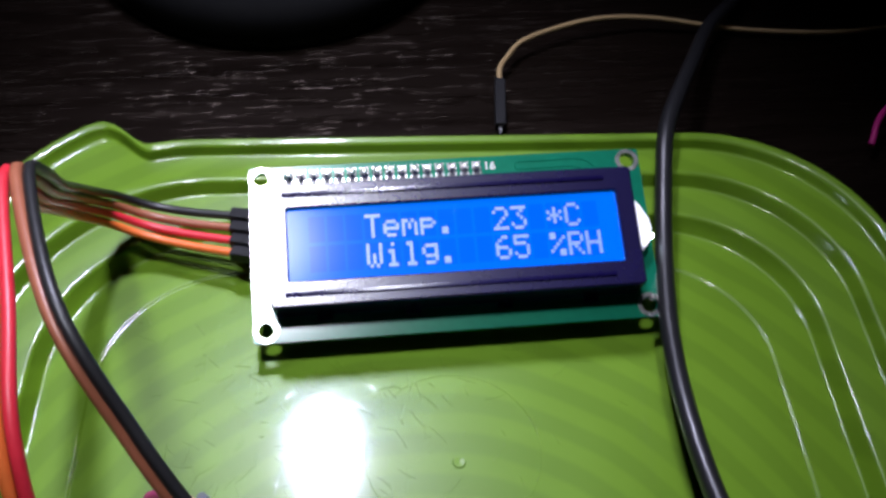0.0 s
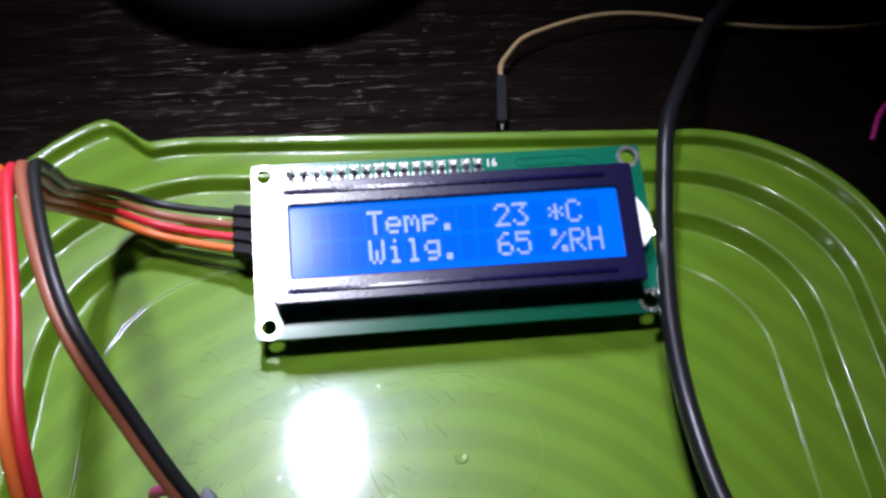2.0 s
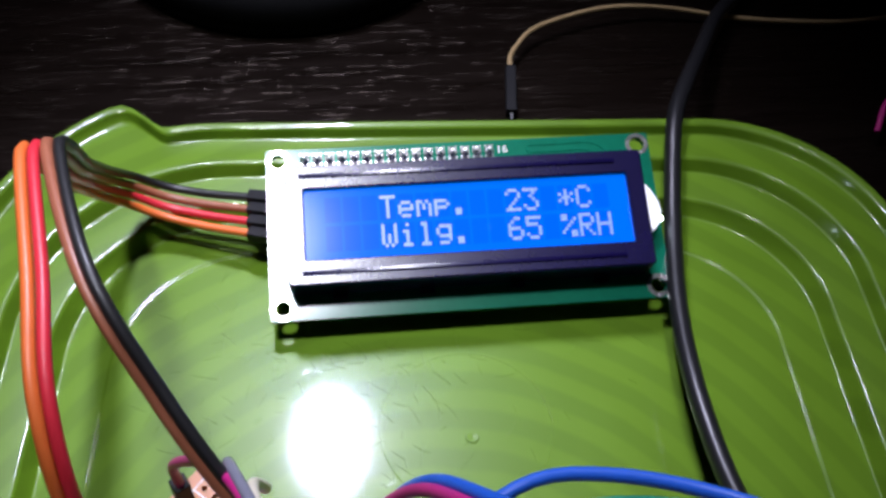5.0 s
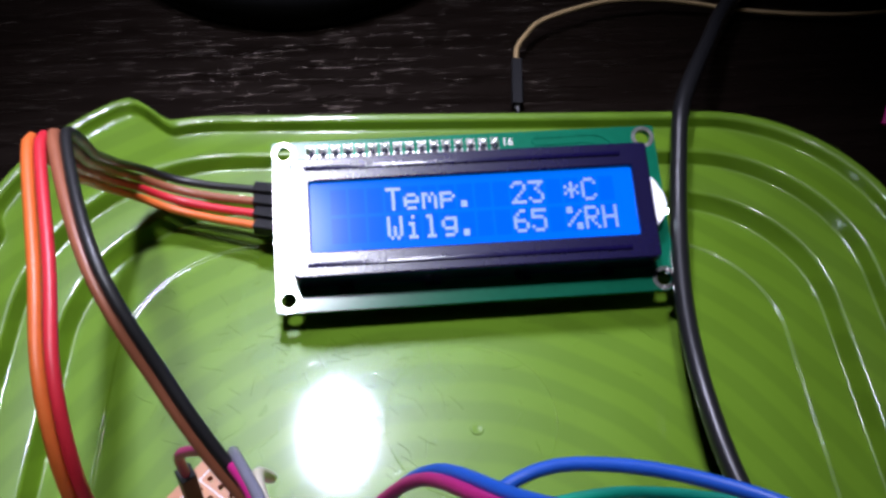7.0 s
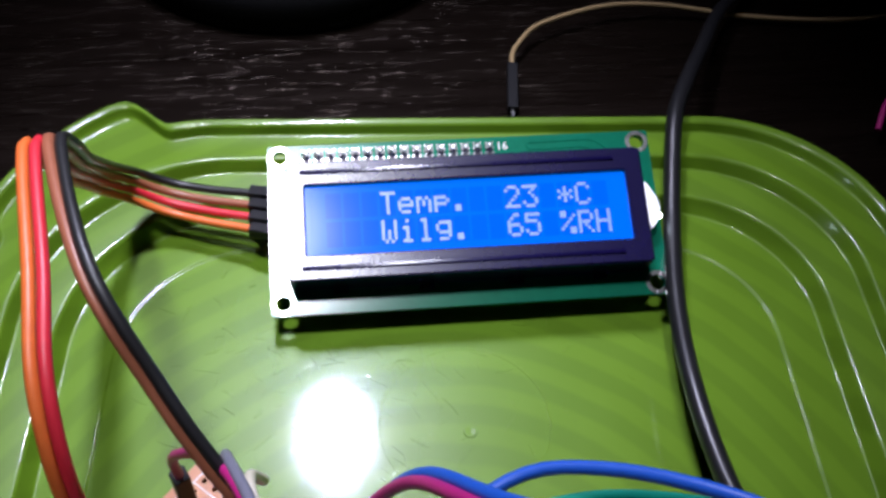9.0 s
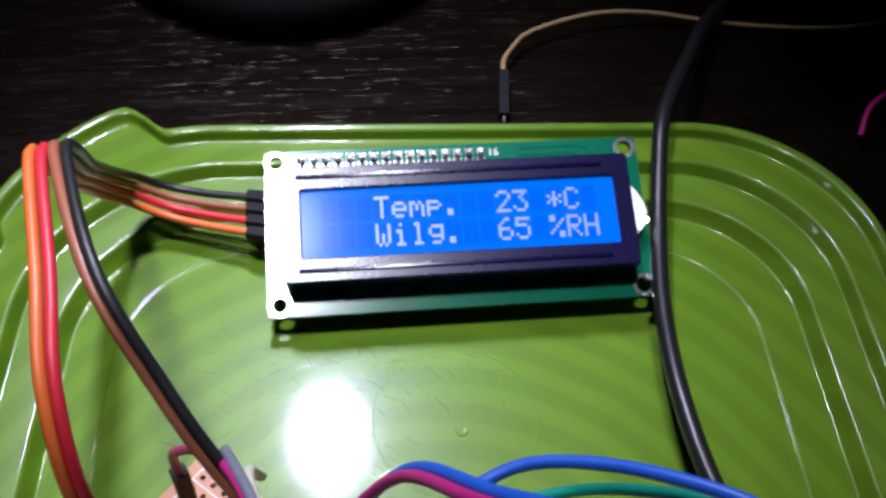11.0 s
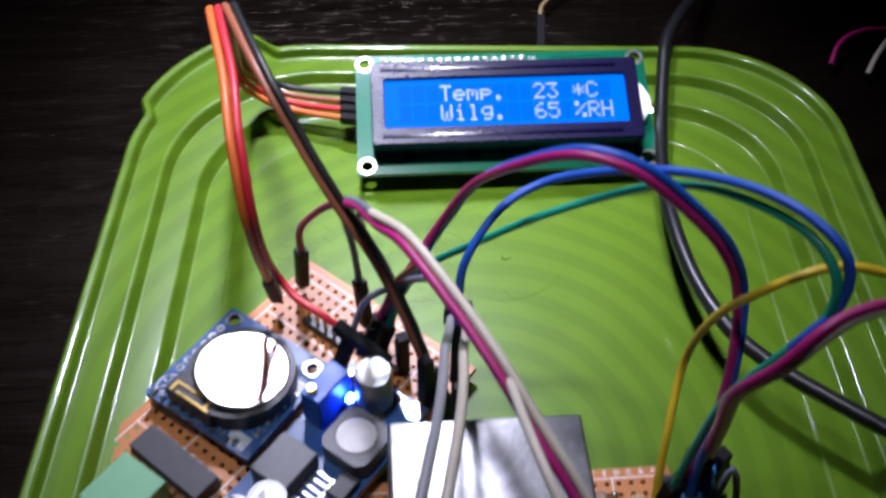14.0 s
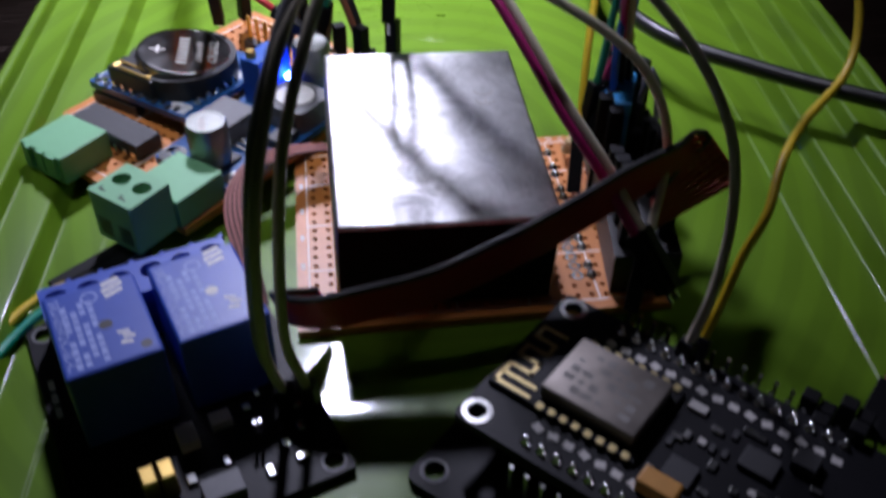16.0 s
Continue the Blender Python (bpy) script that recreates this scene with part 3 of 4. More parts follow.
# ---- real-time clock ----
rtc = thing("clock_module", "blue clock circuit board with a coin cell in a black holder", "circuit board", at(-65.4, -66.4, 13.4, -37.5))
part("board", plate(round_rect(28.5, 27.4, 0.5, 3), [ring_pts(11.2, 10.8, 1.5), ring_pts(-11.6, 11.2, 1.4)], -1.5, 1.5), M_PCBB, rtc)
part("mounting_pad", annulus(11.2, 10.8, 0, 1.5, 2.3, 0.06), M_TIN, rtc, smooth=True)
part("mounting_pad", annulus(-11.6, 11.2, 0, 1.4, 1.9, 0.06), M_TIN, rtc, smooth=True)
for i in range(6):
    part("pad", annulus(-12.5, -5.0 + 2.54 * i, 0.0, 0.45, 0.95, 0.08, 12), M_TIN, rtc, smooth=True)
for x, y in ((-11.8, -11.0), (-9.6, -9.4), (-12.6, -8.4)):
    part("pad", annulus(x, y, 0.0, 0.5, 1.0, 0.08, 12), M_TIN, rtc, smooth=True)
part("printed_arc", annulus(-11.0, -9.6, 0.0, 2.7, 2.95, 0.04, 20), M_SILK, rtc)
bm = bmesh.new()
for k in range(9):
    box(7.4 + 0.55 * k, -11.2, 0.0, 0.3, 3.4, 0.05, bm=bm)
part("printed_patch", bm, M_SILK, rtc)
bm = bmesh.new()
for k in range(9):
    box(11.0, 2.2 + 0.55 * k, 0.0, 3.6, 0.3, 0.05, bm=bm)
part("printed_patch", bm, M_SILK, rtc)
for i in range(5):
    part("header_pin", box(-12.4 + 2.54 * i, -12.6, -5.4, 0.64, 0.64, 7.0), M_TIN, rtc)
    part("pin_joint", lathe([(0.9, 0), (0.7, 0.4), (0, 0.9)], 10, None, Matrix.Translation((-12.4 + 2.54 * i, -12.6, 0))), M_TIN, rtc, smooth=True)
    part("header_pin", box(12.7, -8 + 2.54 * i, -5.4, 0.64, 0.64, 7.0), M_TIN, rtc)
part("header_strip", box(-7.3, -12.6, -4.9, 12.8, 2.5, 2.5, 0.2), M_BLACK, rtc)
for i in range(8):
    part("chip_leg", box(12.4, -8.6 + 1.7 * i, 0, 1.8, 0.5, 0.9, 0.1), M_TIN, rtc)
for i in range(6):
    part("resistor", box(0.2 + 1.9 * i, -12.6 + 0.5 * (i % 2), 0, 1.0, 1.6, 0.5, 0.1), M_TIN if i % 3 == 0 else M_BLACK, rtc)
bm = bmesh.new()
o, n = ring_pts(1.6, -0.4, 11.4, 40), ring_pts(1.6, -0.4, 10.15, 40)
prof = [(o, 0.02), (o, 4.8), (n, 4.8), (n, 1.6)]
rings = [[bm.verts.new((x, y, z)) for x, y in pts] for pts, z in prof]
for a, b in zip(rings, rings[1:]):
    for i in range(40):
        bm.faces.new((a[i], a[(i + 1) % 40], b[(i + 1) % 40], b[i]))
bm.faces.new(rings[-1])
holder = part("coin_cell_holder", bm, M_BLACK, rtc, "round black plastic battery holder", True)
part("holder_block", box(-2.6, -9.6, 0.02, 12.5, 5.6, 4.6, 0.4), M_BLACK, holder)
for dy in (-1.7, 0.3):
    part("spring_clip", box(-2.8 - 0.8 * dy, -10.0 + dy, 4.65, 9.0, 0.7, 0.5, 0.2), M_GOLD, holder, "gilt spring clip")
for dx in (-4.4, 4.4):
    part("clip_end", box(-2.8 + dx, -10.8, 4.64, 0.8, 2.6, 0.4, 0.15), M_GOLD, holder)
CELL_AT = Vector((-0.0644, -0.0677, 0.0155))
coin_m = Matrix.Translation(CELL_AT) @ Matrix.Rotation(radians(7.0), 4, "Y") @ Matrix.Translation(-CELL_AT) @ at(-65.4, -66.4, 13.9, -37.5)
coin = thing("coin_cell", "round steel lithium coin cell with engraved marks", "battery", coin_m)
part("can", lathe([(0, 2.2), (9.8, 2.2), (10.0, 2.4), (10.0, 5.0), (9.7, 5.35), (9.3, 5.4), (9.25, 5.3), (0, 5.3)], 48, None, Matrix.Translation((1.6, -0.4, 0))), M_COIN, coin, smooth=True)
CR = 127.5
def coin_at(d):
    return 1.6 + d * 0.79, -0.4 + d * 0.61
text_part("+", 7.0, *coin_at(-5.2), 5.32, CR, M_SHIELDPRINT, coin, "engraved_plus")
text_part("Lithium 3V", 1.9, *coin_at(3.2), 5.32, CR, M_SHIELDPRINT, coin, "engraving")
text_part("CR2032", 2.7, *coin_at(6.2), 5.32, CR, M_SHIELDPRINT, coin, "engraving")
bm = bmesh.new()
for k in range(7):
    box(-5.0 + 1.65 * k, 0, 5.3, 1.0, 2.2, 0.03, bm=bm)
ob = part("engraved_bars", bm, M_SHIELDPRINT, coin)
ob.matrix_local = at(*coin_at(-0.2), 0, CR)

# ---- chip and terminals on board A ----
chip = thing("driver_chip", "long black dual in-line chip on the prototype board", "chip", at(-77.4, -84.6, 8.6, -41.5))
part("body", box(0, 0, 0.6, 19.6, 6.4, 3.3, 0.25), M_CHIP, chip)
part("notch", lathe([(0.9, 3.9), (0.9, 3.94), (0, 3.94)], 14, None, Matrix.Translation((7.8, 0.4, 0))), M_BLACK, chip)
for i in range(8):
    for s in (-1, 1):
        part("leg", box(-8.9 + 2.54 * i, s * 3.6, 0.05, 1.2, 0.35, 2.2, 0.08), M_TIN, chip)


def terminal(name, label, m, plugged):
    th = thing(name, label, "terminal", m, group="green terminals")
    body = part("socket", box(0, 0, 0, 11.6, 12.0, 6.2, 0.3), M_TERM, th)
    part("socket_key", box(-3.2, -6.3, 1.5, 1.6, 0.9, 4.7, 0.1), M_TERM, body)
    part("socket_key", box(3.2, -6.3, 1.5, 2.8, 0.9, 4.7, 0.1), M_TERM, body)
    part("socket_lip", box(0.3, -6.25, 1.5, 1.8, 0.8, 4.7, 0.1), M_TERM, body)
    for x in (-2.54, 2.54):
        part("pin", box(x, 0, -5.2, 1.0, 1.0, 5.3), M_TIN, th)
    if plugged:
        plug = part("plug", plate(round_rect(10.6, 9.4, 0.3, 2, 0, -11.0), [ring_pts(x, -10.2, 1.75, 18) for x in (-2.54, 2.54)], 0.6, 10.2), M_TERM, th, "green screw plug")
        part("plug_nose", box(0, -6.2, 0.6, 9.0, 1.2, 6.0, 0.2), M_TERM, plug)
        for x in (-2.54, 2.54):
            part("screw", lathe([(1.6, 6.2), (1.6, 7.4), (1.2, 7.8), (0, 7.8)], 16, None, Matrix.Translation((x, -10.2, 0))), M_TIN, plug, "slotted screw", True)
            part("wire_mouth", box(x, -15.4, 1.6, 3.4, 0.6, 4.0, 0.1), M_BLACK, plug)
            bm = box(x - 0.6, -14.3, 10.8, 1.6, 0.35, 0.06)
            part("moulded_mark", box(x - 1.2, -13.9, 10.8, 0.35, 1.0, 0.06, bm=bm), M_BLACK, plug)
    return th


terminal("terminal_socket", "pale green open terminal socket on the prototype board", at(-85.9, -91.4, 8.4, -39.0), False)
terminal("terminal_block", "pale green terminal socket with a two-screw plug", at(-62.4, -107.0, 8.4, -39.5), True)

# ---- step-down converter ----
buck = thing("converter_module", "blue step-down converter board with coil and round capacitors", "circuit board", at(-47.0, -85.0, 11.2, 51.0))
part("board", plate(round_rect(43, 21, 0.5, 3), [ring_pts(-18.2, -7.6, 1.5), ring_pts(18.2, 7.6, 1.5)], -1.6, 1.6), M_PCBB, buck)
for x, y in ((-18.2, -7.6), (18.2, 7.6), (-19.3, 8.3), (19.3, -8.3), (-18.2, 7.6)):
    part("pad", annulus(x, y, 0.0, 1.0, 2.2, 0.08, 16), M_TIN, buck, smooth=True)


def capacitor(x, y, h, parent):
    c = part("capacitor", lathe([(3.6, 0.8), (4.0, 1.2), (4.0, h - 0.6), (3.7, h), (3.2, h), (3.1, h - 0.12), (0, h - 0.12)], 28, None, Matrix.Translation((x, y, 0))), M_CAN, parent, "round aluminium capacitor", True)
    part("base", box(x, y, 0, 8.4, 8.4, 0.9, 0.3), M_BLACK, c)
    bm = bmesh.new()
    for k in range(10):
        a = radians(-60 + 12 * k)
        box(x + 2.9 * math.sin(a) * 0.55 - 1.0, y + 0.36 * (k - 4.5), h - 0.12, 2.2 - 0.15 * abs(k - 4.5), 0.4, 0.02, bm=bm)
    part("polarity_mark", bm, M_SHIELDPRINT, c)
    return c


capacitor(-16.6, -0.6, 9.6, buck)
capacitor(16.2, 0.0, 11.4, buck)
coil = part("coil", plate(round_rect(11.4, 11.4, 2.6, 5, 5.4, -4.0), [], 0.0, 5.0), M_GREY, buck, "square grey power inductor")
part("coil_core", lathe([(4.1, 5.0), (4.1, 5.3), (3.9, 5.45), (0, 5.45)], 28, None, Matrix.Translation((5.4, -4.0, 0))), M_FERRITE, coil)
part("coil_gap", annulus(5.4, -4.0, 5.0, 4.15, 4.6, 0.06, 28), M_BLACK, coil)
part("coil_rim", annulus(5.4, -4.0, 5.0, 4.7, 5.4, 0.12, 28), M_GREY, coil)
reg = part("regulator", box(-7.0, 4.4, 0.2, 10.2, 9.0, 4.4, 0.3), M_GREY, buck, "grey power regulator")
for i in range(5):
    part("leg", box(-10.4 + 1.7 * i, -2.2, 0.05, 0.9, 4.4, 0.8, 0.2), M_TIN, reg)
    part("solder", lathe([(1.0, 0), (0.8, 0.5), (0, 0.8)], 10, None, Matrix.Translation((-10.4 + 1.7 * i, -4.9, 0))), M_TIN, reg, smooth=True)
for i in range(4):
    part("resistor", box(-11 + 2.4 * i, -8.4, 0, 1.7, 1.2, 0.7, 0.15), M_TIN if i % 2 else M_BLACK, buck)
part("diode", box(-3.5, -7.6, 0, 6.0, 4.0, 2.2, 0.3), M_CHIP, buck)
pot = part("trimmer", box(9.4, 7.0, 0.0, 10.0, 5.0, 10.2, 0.3), M_POT, buck, "blue multi-turn trimmer")
part("screw", lathe([(1.1, 10.2), (1.1, 11.4), (0.9, 11.7), (0, 11.7)], 16, None, Matrix.Translation((6.0, 7.6, 0))), M_GOLD, pot, "brass adjusting screw", True)
led = part("indicator", box(12.0, 2.9, 3.9, 1.8, 1.5, 0.9, 0.3), M_BLUELED, buck, "lit blue indicator light")
part("indicator_body", box(12.0, 2.9, 0.1, 1.8, 1.5, 3.8, 0.2), M_SILK, led)
for i in range(2):
    part("support_pin", box(-19.3 + 38.6 * i, 8.3, -2.7, 0.8, 0.8, 2.6), M_TIN, buck)
    part("support_pin", box(-19.3 + 38.6 * i, -8.3, -2.7, 0.8, 0.8, 2.6), M_TIN, buck)

# ---- dust sensor ----
ax = Vector((35.6, 0.6, -0.9)).normalized()
ay = Vector((-0.7, 50.0, 2.2))
az = ax.cross(ay).normalized()
ay = az.cross(ax)
sensor_m = Matrix.Translation(Vector((-15.1, -113.0, 26.6)) * K) @ Matrix((ax, ay, az)).transposed().to_4x4()
sensor = thing("dust_sensor", "worn shiny steel sensor box lying tilted on a prototype board", "sensor", sensor_m)
shell = part("shell", box(0, 0, -18.5, 37.2, 51, 18.5, 0.7, seg=3), M_STEEL, sensor, smooth=True)
part("seam", box(0, -25.42, -3.4, 36.6, 0.12, 0.25), M_BLACK, shell)
# thin black plate added over the steel front to keep it dark
part("black_front_plate", box(0, -25.55, -18.3, 36.4, 0.5, 17.5, 0.15), M_MATTE, sensor, "thin matte black plate over the front of the sensor")
part("underside", box(0, 0.5, -20.3, 35, 49.6, 1.9, 0.4), M_BLACK, sensor)
for k in range(2):
    bm = bmesh.new()
    pts = [(11.0 + 1.9 * math.cos(a), 11.6 - 3.1 * k + 1.6 * math.sin(a), 0.0) for a in (radians(195 + 15 * i) for i in range(11))]
    part("stamped_mark", tube(pts, 0.13, 5, step=0.4), M_SHIELDPRINT, shell)
part("stamped_mark", tube([(11.0, 6.9, 0), (11.0, 8.4, 0)], 0.13, 5, step=0.4), M_SHIELDPRINT, shell)

# ---- relay module ----
relay = thing("relay_module", "black relay board with two blue relays and a blue screw terminal", "relay board", at(-78.1, -145.6, 5.8, 21.3))
hol = [ring_pts(-1.6, 9.0, 1.5), ring_pts(31.6, 9.0, 1.5), ring_pts(-1.6, -36.6, 1.5), ring_pts(31.6, -36.6, 1.5)]
part("board", plate(round_rect(38.4, 50.6, 0.6, 3, 15.0, -13.7), hol, -1.55, 1.55), M_PCBK, relay)
for x, y in ((-1.6, 9.0), (31.6, 9.0), (-1.6, -36.6), (31.6, -36.6)):
    part("mounting_pad", annulus(x, y, 0.0, 1.5, 2.0, 0.06), M_GREY, relay, smooth=True)


def relay_box(x):
    r = part("relay", box(x, -9.2, 0.0, 13.9, 18.4, 15.4, 0.5), M_RELAY, relay, "blue plastic relay with pale print")
    part("vent_hole", lathe([(1.0, 15.4), (1.0, 15.44), (0, 15.44)], 16, None, Matrix.Translation((x + 0.6, -9.8, 0))), M_BLACK if x < 10 else M_SILK, r)
    text_part("SRD-05VDC-SL-C", 2.1, x - 5.5, -9.2, 15.42, -90, M_RPRINT, r, "printed_code")
    for k in range(1, 5):
        for j in range(9):
            if (k * 2 + j) % 6:
                part("printed_bar", box(x - 5.7 + 1.25 * k, -16.6 + 1.55 * j, 15.4, 0.8, 1.05 + 0.3 * ((j * 3 + k) % 2), 0.03), M_RPRINT, r)
    for k in range(3):
        part("printed_mark", box(x + 3.2, -3.4 + 1.3 * k, 15.4, 3.4 - 0.5 * abs(k - 1), 0.8, 0.03, rz=18), M_SILK, r)
    part("printed_mark", annulus(x - 0.4, -3.0, 15.4, 1.0, 1.3, 0.03, 18), M_RPRINT, r)
    part("moulding_hole", lathe([(0.85, 15.4), (0.85, 15.43), (0, 15.43)], 14, None, Matrix.Translation((x + 5.0, -16.2, 0))), M_BLACK, r)
    for k in range(3):
        part("printed_mark", box(x + 2.6 + 0.5 * (k % 2), -12.4 - 1.1 * k, 15.4, 1.7, 0.6, 0.03, rz=-12), M_SILK, r)
    return r


relay_box(7.0)
relay_box(23.0)
holes_xy = [(2.2 + 5.08 * i, 5.4) for i in range(6)]
block = part("screw_terminal", plate(round_rect(30.6, 7.8, 0.3, 2, 14.9, 4.6), [ring_pts(x, y, 1.9, 18) for x, y in holes_xy], 4.0, 6.0), M_RELAY, relay, "row of six blue screw terminals")
part("terminal_base", box(14.9, 4.6, 0.02, 30.6, 7.8, 4.0, 0.2), M_RELAY, block)
for x, y in holes_xy:
    s = part("screw", lathe([(1.7, 4.0), (1.7, 7.2), (1.3, 7.7), (0, 7.7)], 16, None, Matrix.Translation((x, y, 0))), M_TIN, block, "cross-slotted screw", True)
    part("slot", box(x, y, 7.68, 2.2, 0.4, 0.06, rz=35), M_BLACK, s)
    part("divider", box(x + 2.54, 8.7, 4.0, 0.8, 1.0, 6.0, 0.1), M_RELAY, block)
for x, y, sx, sy, sz, mm in ([(13.5, -23.4, 2.9, 4.0, 1.9, M_SHIELDPRINT), (18.9, -22.4, 3.2, 2.4, 1.9, M_SHIELDPRINT), (25.6, -19.0, 0.9, 2.4, 0.8, M_TIN), (29.6, -20.6, 0.9, 1.6, 0.8, M_TIN), (31.4, -22.4, 1.0, 1.8, 0.8, M_TIN),
                                          (15.4, -35.0, 5.8, 4.0, 2.6, M_GREY), (26.4, -30.6, 1.2, 1.6, 0.7, M_TIN), (29.4, -28.6, 1.2, 1.6, 0.7, M_TIN), (12.0, -30.6, 1.4, 1.8, 0.8, M_TIN), (17.5, -29.8, 1.0, 1.6, 0.7, M_TIN), (23.2, -21.6, 1.4, 1.4, 1.0, M_TIN), (27.8, -34.0, 2.0, 1.2, 0.8, M_TIN), (30.4, -24.6, 1.6, 1.2, 0.8, M_TIN), (22.6, -34.4, 1.2, 2.0, 0.8, M_TIN)]):
    part("component", box(x, y, 0, sx, sy, sz, 0.15), mm, relay)
for x in (6.3, 8.9):
    jp = part("jumper", box(x, -31.0, 0.6, 2.2, 3.4, 5.0, 0.3), M_GOLD, relay, "yellow jumper cap")
for i in range(2):
    part("pin", box(22.6 + 0.9 * i, -28.5, 0.0, 0.5, 0.5, 5.0), M_TIN, relay)
for k in range(3):
    part("printed_bar", box(-2.6, -3.0 - 3.0 * k, 0.0, 0.9, 2.2, 0.04), M_SILK, relay)

# ---- controller board ----
A0 = math.degrees(math.atan2(19.0, 18.4))
mcu = thing("controller_board", "black wireless microcontroller board with gold antenna and pin headers", "circuit board", at(-14.4, -168.4, 15.0, A0 - 90))
# local: y across from one hole to the other, x along the board
part("board", plate(round_rect(58, 31.6, 1.2, 4, 26.4, 13.2), [ring_pts(x, y, 1.45) for x in (0, 52.8) for y in (0, 26.4)], -1.6, 1.6), M_PCBK, mcu)
for x in (0, 52.8):
    for y in (0, 26.4):
        part("mounting_pad", annulus(x, y, 0.0, 1.45, 2.35, 0.07), M_TIN, mcu, smooth=True)
radio = part("radio_board", box(10.3, 13.2, 0.02, 24, 16, 0.9, 0.1), M_PCBK, mcu)
part("radio_shield", box(13.4, 13.2, 0.92, 15.2, 12.2, 2.5, 0.5), M_SHIELD, radio, "tin shield with worn print", True)
bm = bmesh.new()
for k in range(5):
    for j in range(6):
        if (k * 7 + j * 3) % 4:
            box(8.2 + 2.0 * j, 9.2 + 1.9 * k, 3.42, 1.1 + 0.7 * ((j + 2 * k) % 3) / 2, 0.7 + 0.7 * ((2 * j + k) % 3) / 2, 0.02, bm=bm)
part("printed_bars", bm, M_FAINT, radio)
bm = bmesh.new()
ZIG = [(4.6, 6.0), (-1.0, 6.0), (-1.0, 10.0), (2.6, 10.0), (2.6, 12.3), (-1.0, 12.3), (-1.0, 14.6), (2.6, 14.6), (2.6, 16.9), (-1.0, 16.9), (-1.0, 19.4), (2.9, 19.4)]
for (x0, y0), (x1, y1) in zip(ZIG, ZIG[1:]):
    box((x0 + x1) / 2, (y0 + y1) / 2, 0.92, abs(x1 - x0) + 0.75, abs(y1 - y0) + 0.75, 0.05, bm=bm)
box(1.8, 8.0, 0.92, 6.2, 0.75, 0.05, bm=bm)
part("antenna", bm, M_PADGOLD, radio, "gold zigzag antenna")
for i in range(8):
    for y in (5.5, 20.9):
        part("castellated_pad", box(7.0 + 2.0 * i, y, 0.9, 1.1, 1.3, 0.3, 0.1), M_PADGOLD, radio)
for side, y in enumerate((-0.4, 26.8)):
    part("header_strip", box(26.4, y, -4.1, 38.1, 2.5, 2.5, 0.15), M_BLACK, mcu)
    for i in range(15):
        x = 8.6 + 2.54 * i
        part("pin_solder", lathe([(0.9, 0), (0.6, 0.5), (0.35, 1.3), (0, 1.5)], 8, None, Matrix.Translation((x, y, 0))), M_TIN, mcu, smooth=True)
        part("header_pin", box(x, y, -10.6, 0.64, 0.64, 10.4), M_TIN, mcu)
        part("pin_label", box(x, y + (3.2 if side == 0 else -3.2), 0.0, 1.5, 1.25, 0.05, rz=20 * ((i * 5) % 3 - 1)), M_SHIELDPRINT, mcu)
for x, y, sx, sy, sz, mm in ([(28, 8, 4.2, 4.2, 0.9, M_CHIP), (36, 16, 5, 4, 1.0, M_CHIP), (25, 20, 2.8, 1.6, 0.7, M_SHIELDPRINT), (29, 18, 1.8, 1.0, 0.6, M_TIN), (31, 12, 1.2, 1.8, 0.6, M_TIN), (33.5, 20.5, 3.4, 1.0, 0.6, M_TIN),
                                          (38, 9, 1.8, 1.0, 0.6, M_TIN), (41, 20, 3.4, 3.4, 1.8, M_CHIP), (41, 7, 3.4, 3.4, 1.8, M_CHIP), (26, 14.6, 1.0, 1.6, 0.6, M_TIN), (24.4, 6.0, 1.2, 1.6, 0.6, M_TIN), (33, 5.2, 1.0, 1.6, 0.6, M_TIN)]):
    part("component", box(x, y, 0, sx, sy, sz, 0.12), mm, mcu)
rnd = random.Random(7)
for i in range(26):
    x, y = rnd.uniform(23.5, 49), rnd.uniform(4.6, 22)
    if (x < 31 and y < 6.5) or (abs(x - 36) < 4 and abs(y - 16) < 3.4) or (abs(x - 28) < 3.4 and abs(y - 8) < 3.4):
        continue
    sx, sy = ((1.6, 0.8), (0.8, 1.6), (1.1, 1.1))[i % 3]
    part("small_component", box(x, y, 0, sx, sy, 0.55, 0.08), (M_TIN, M_CHIP, M_SHIELDPRINT)[i % 3 if i % 5 else 0], mcu)
part("tantalum_capacitor", box(27.0, 3.6, 0, 5.6, 3.2, 2.4, 0.3), M_ORANGECAP, mcu, "orange tantalum capacitor")
part("usb_socket", box(52.4, 13.2, 0.0, 6, 7.6, 2.7, 0.4), M_TIN, mcu)
# the wider base board under it, with a row of upright pins along both sides
base = part("base_board", plate(round_rect(62, 43.4, 1.8, 4, 25.5, 11.6), [ring_pts(x, y, 1.6) for x in (-2.5, 53.0) for y in (-6.6, 30.0)], -10.7, 1.4), M_PCBK, mcu, "wider black base board")
for x, y in ((-2.5, -6.6), (53.0, -6.6), (-2.5, 30.0), (53.0, 30.0)):
    part("mounting_pad", annulus(x, y, -9.3, 1.6, 2.2, 0.06), M_GREY, base, smooth=True)
for y in (-4.6, 29.4, 31.94):
    part("pin_strip", box(27.0, y, -9.3, 38.1, 2.5, 2.5, 0.15), M_BLACK, base)
    for i in range(15):
        part("upright_pin", box(9.2 + 2.54 * i, y, -6.8, 0.6, 0.6, 6.2 if y < 0 else 6.8), M_TIN, base)
for i, y in ((11, 31.94), (12, 29.4), (12, 31.94), (13, 31.94), (14, 29.4), (14, 31.94)):
    part("pin_socket", box(9.2 + 2.54 * i, y, -6.7, 2.4, 2.4, 7.0 + (i * 3) % 4, 0.2), M_HOUSING, base)

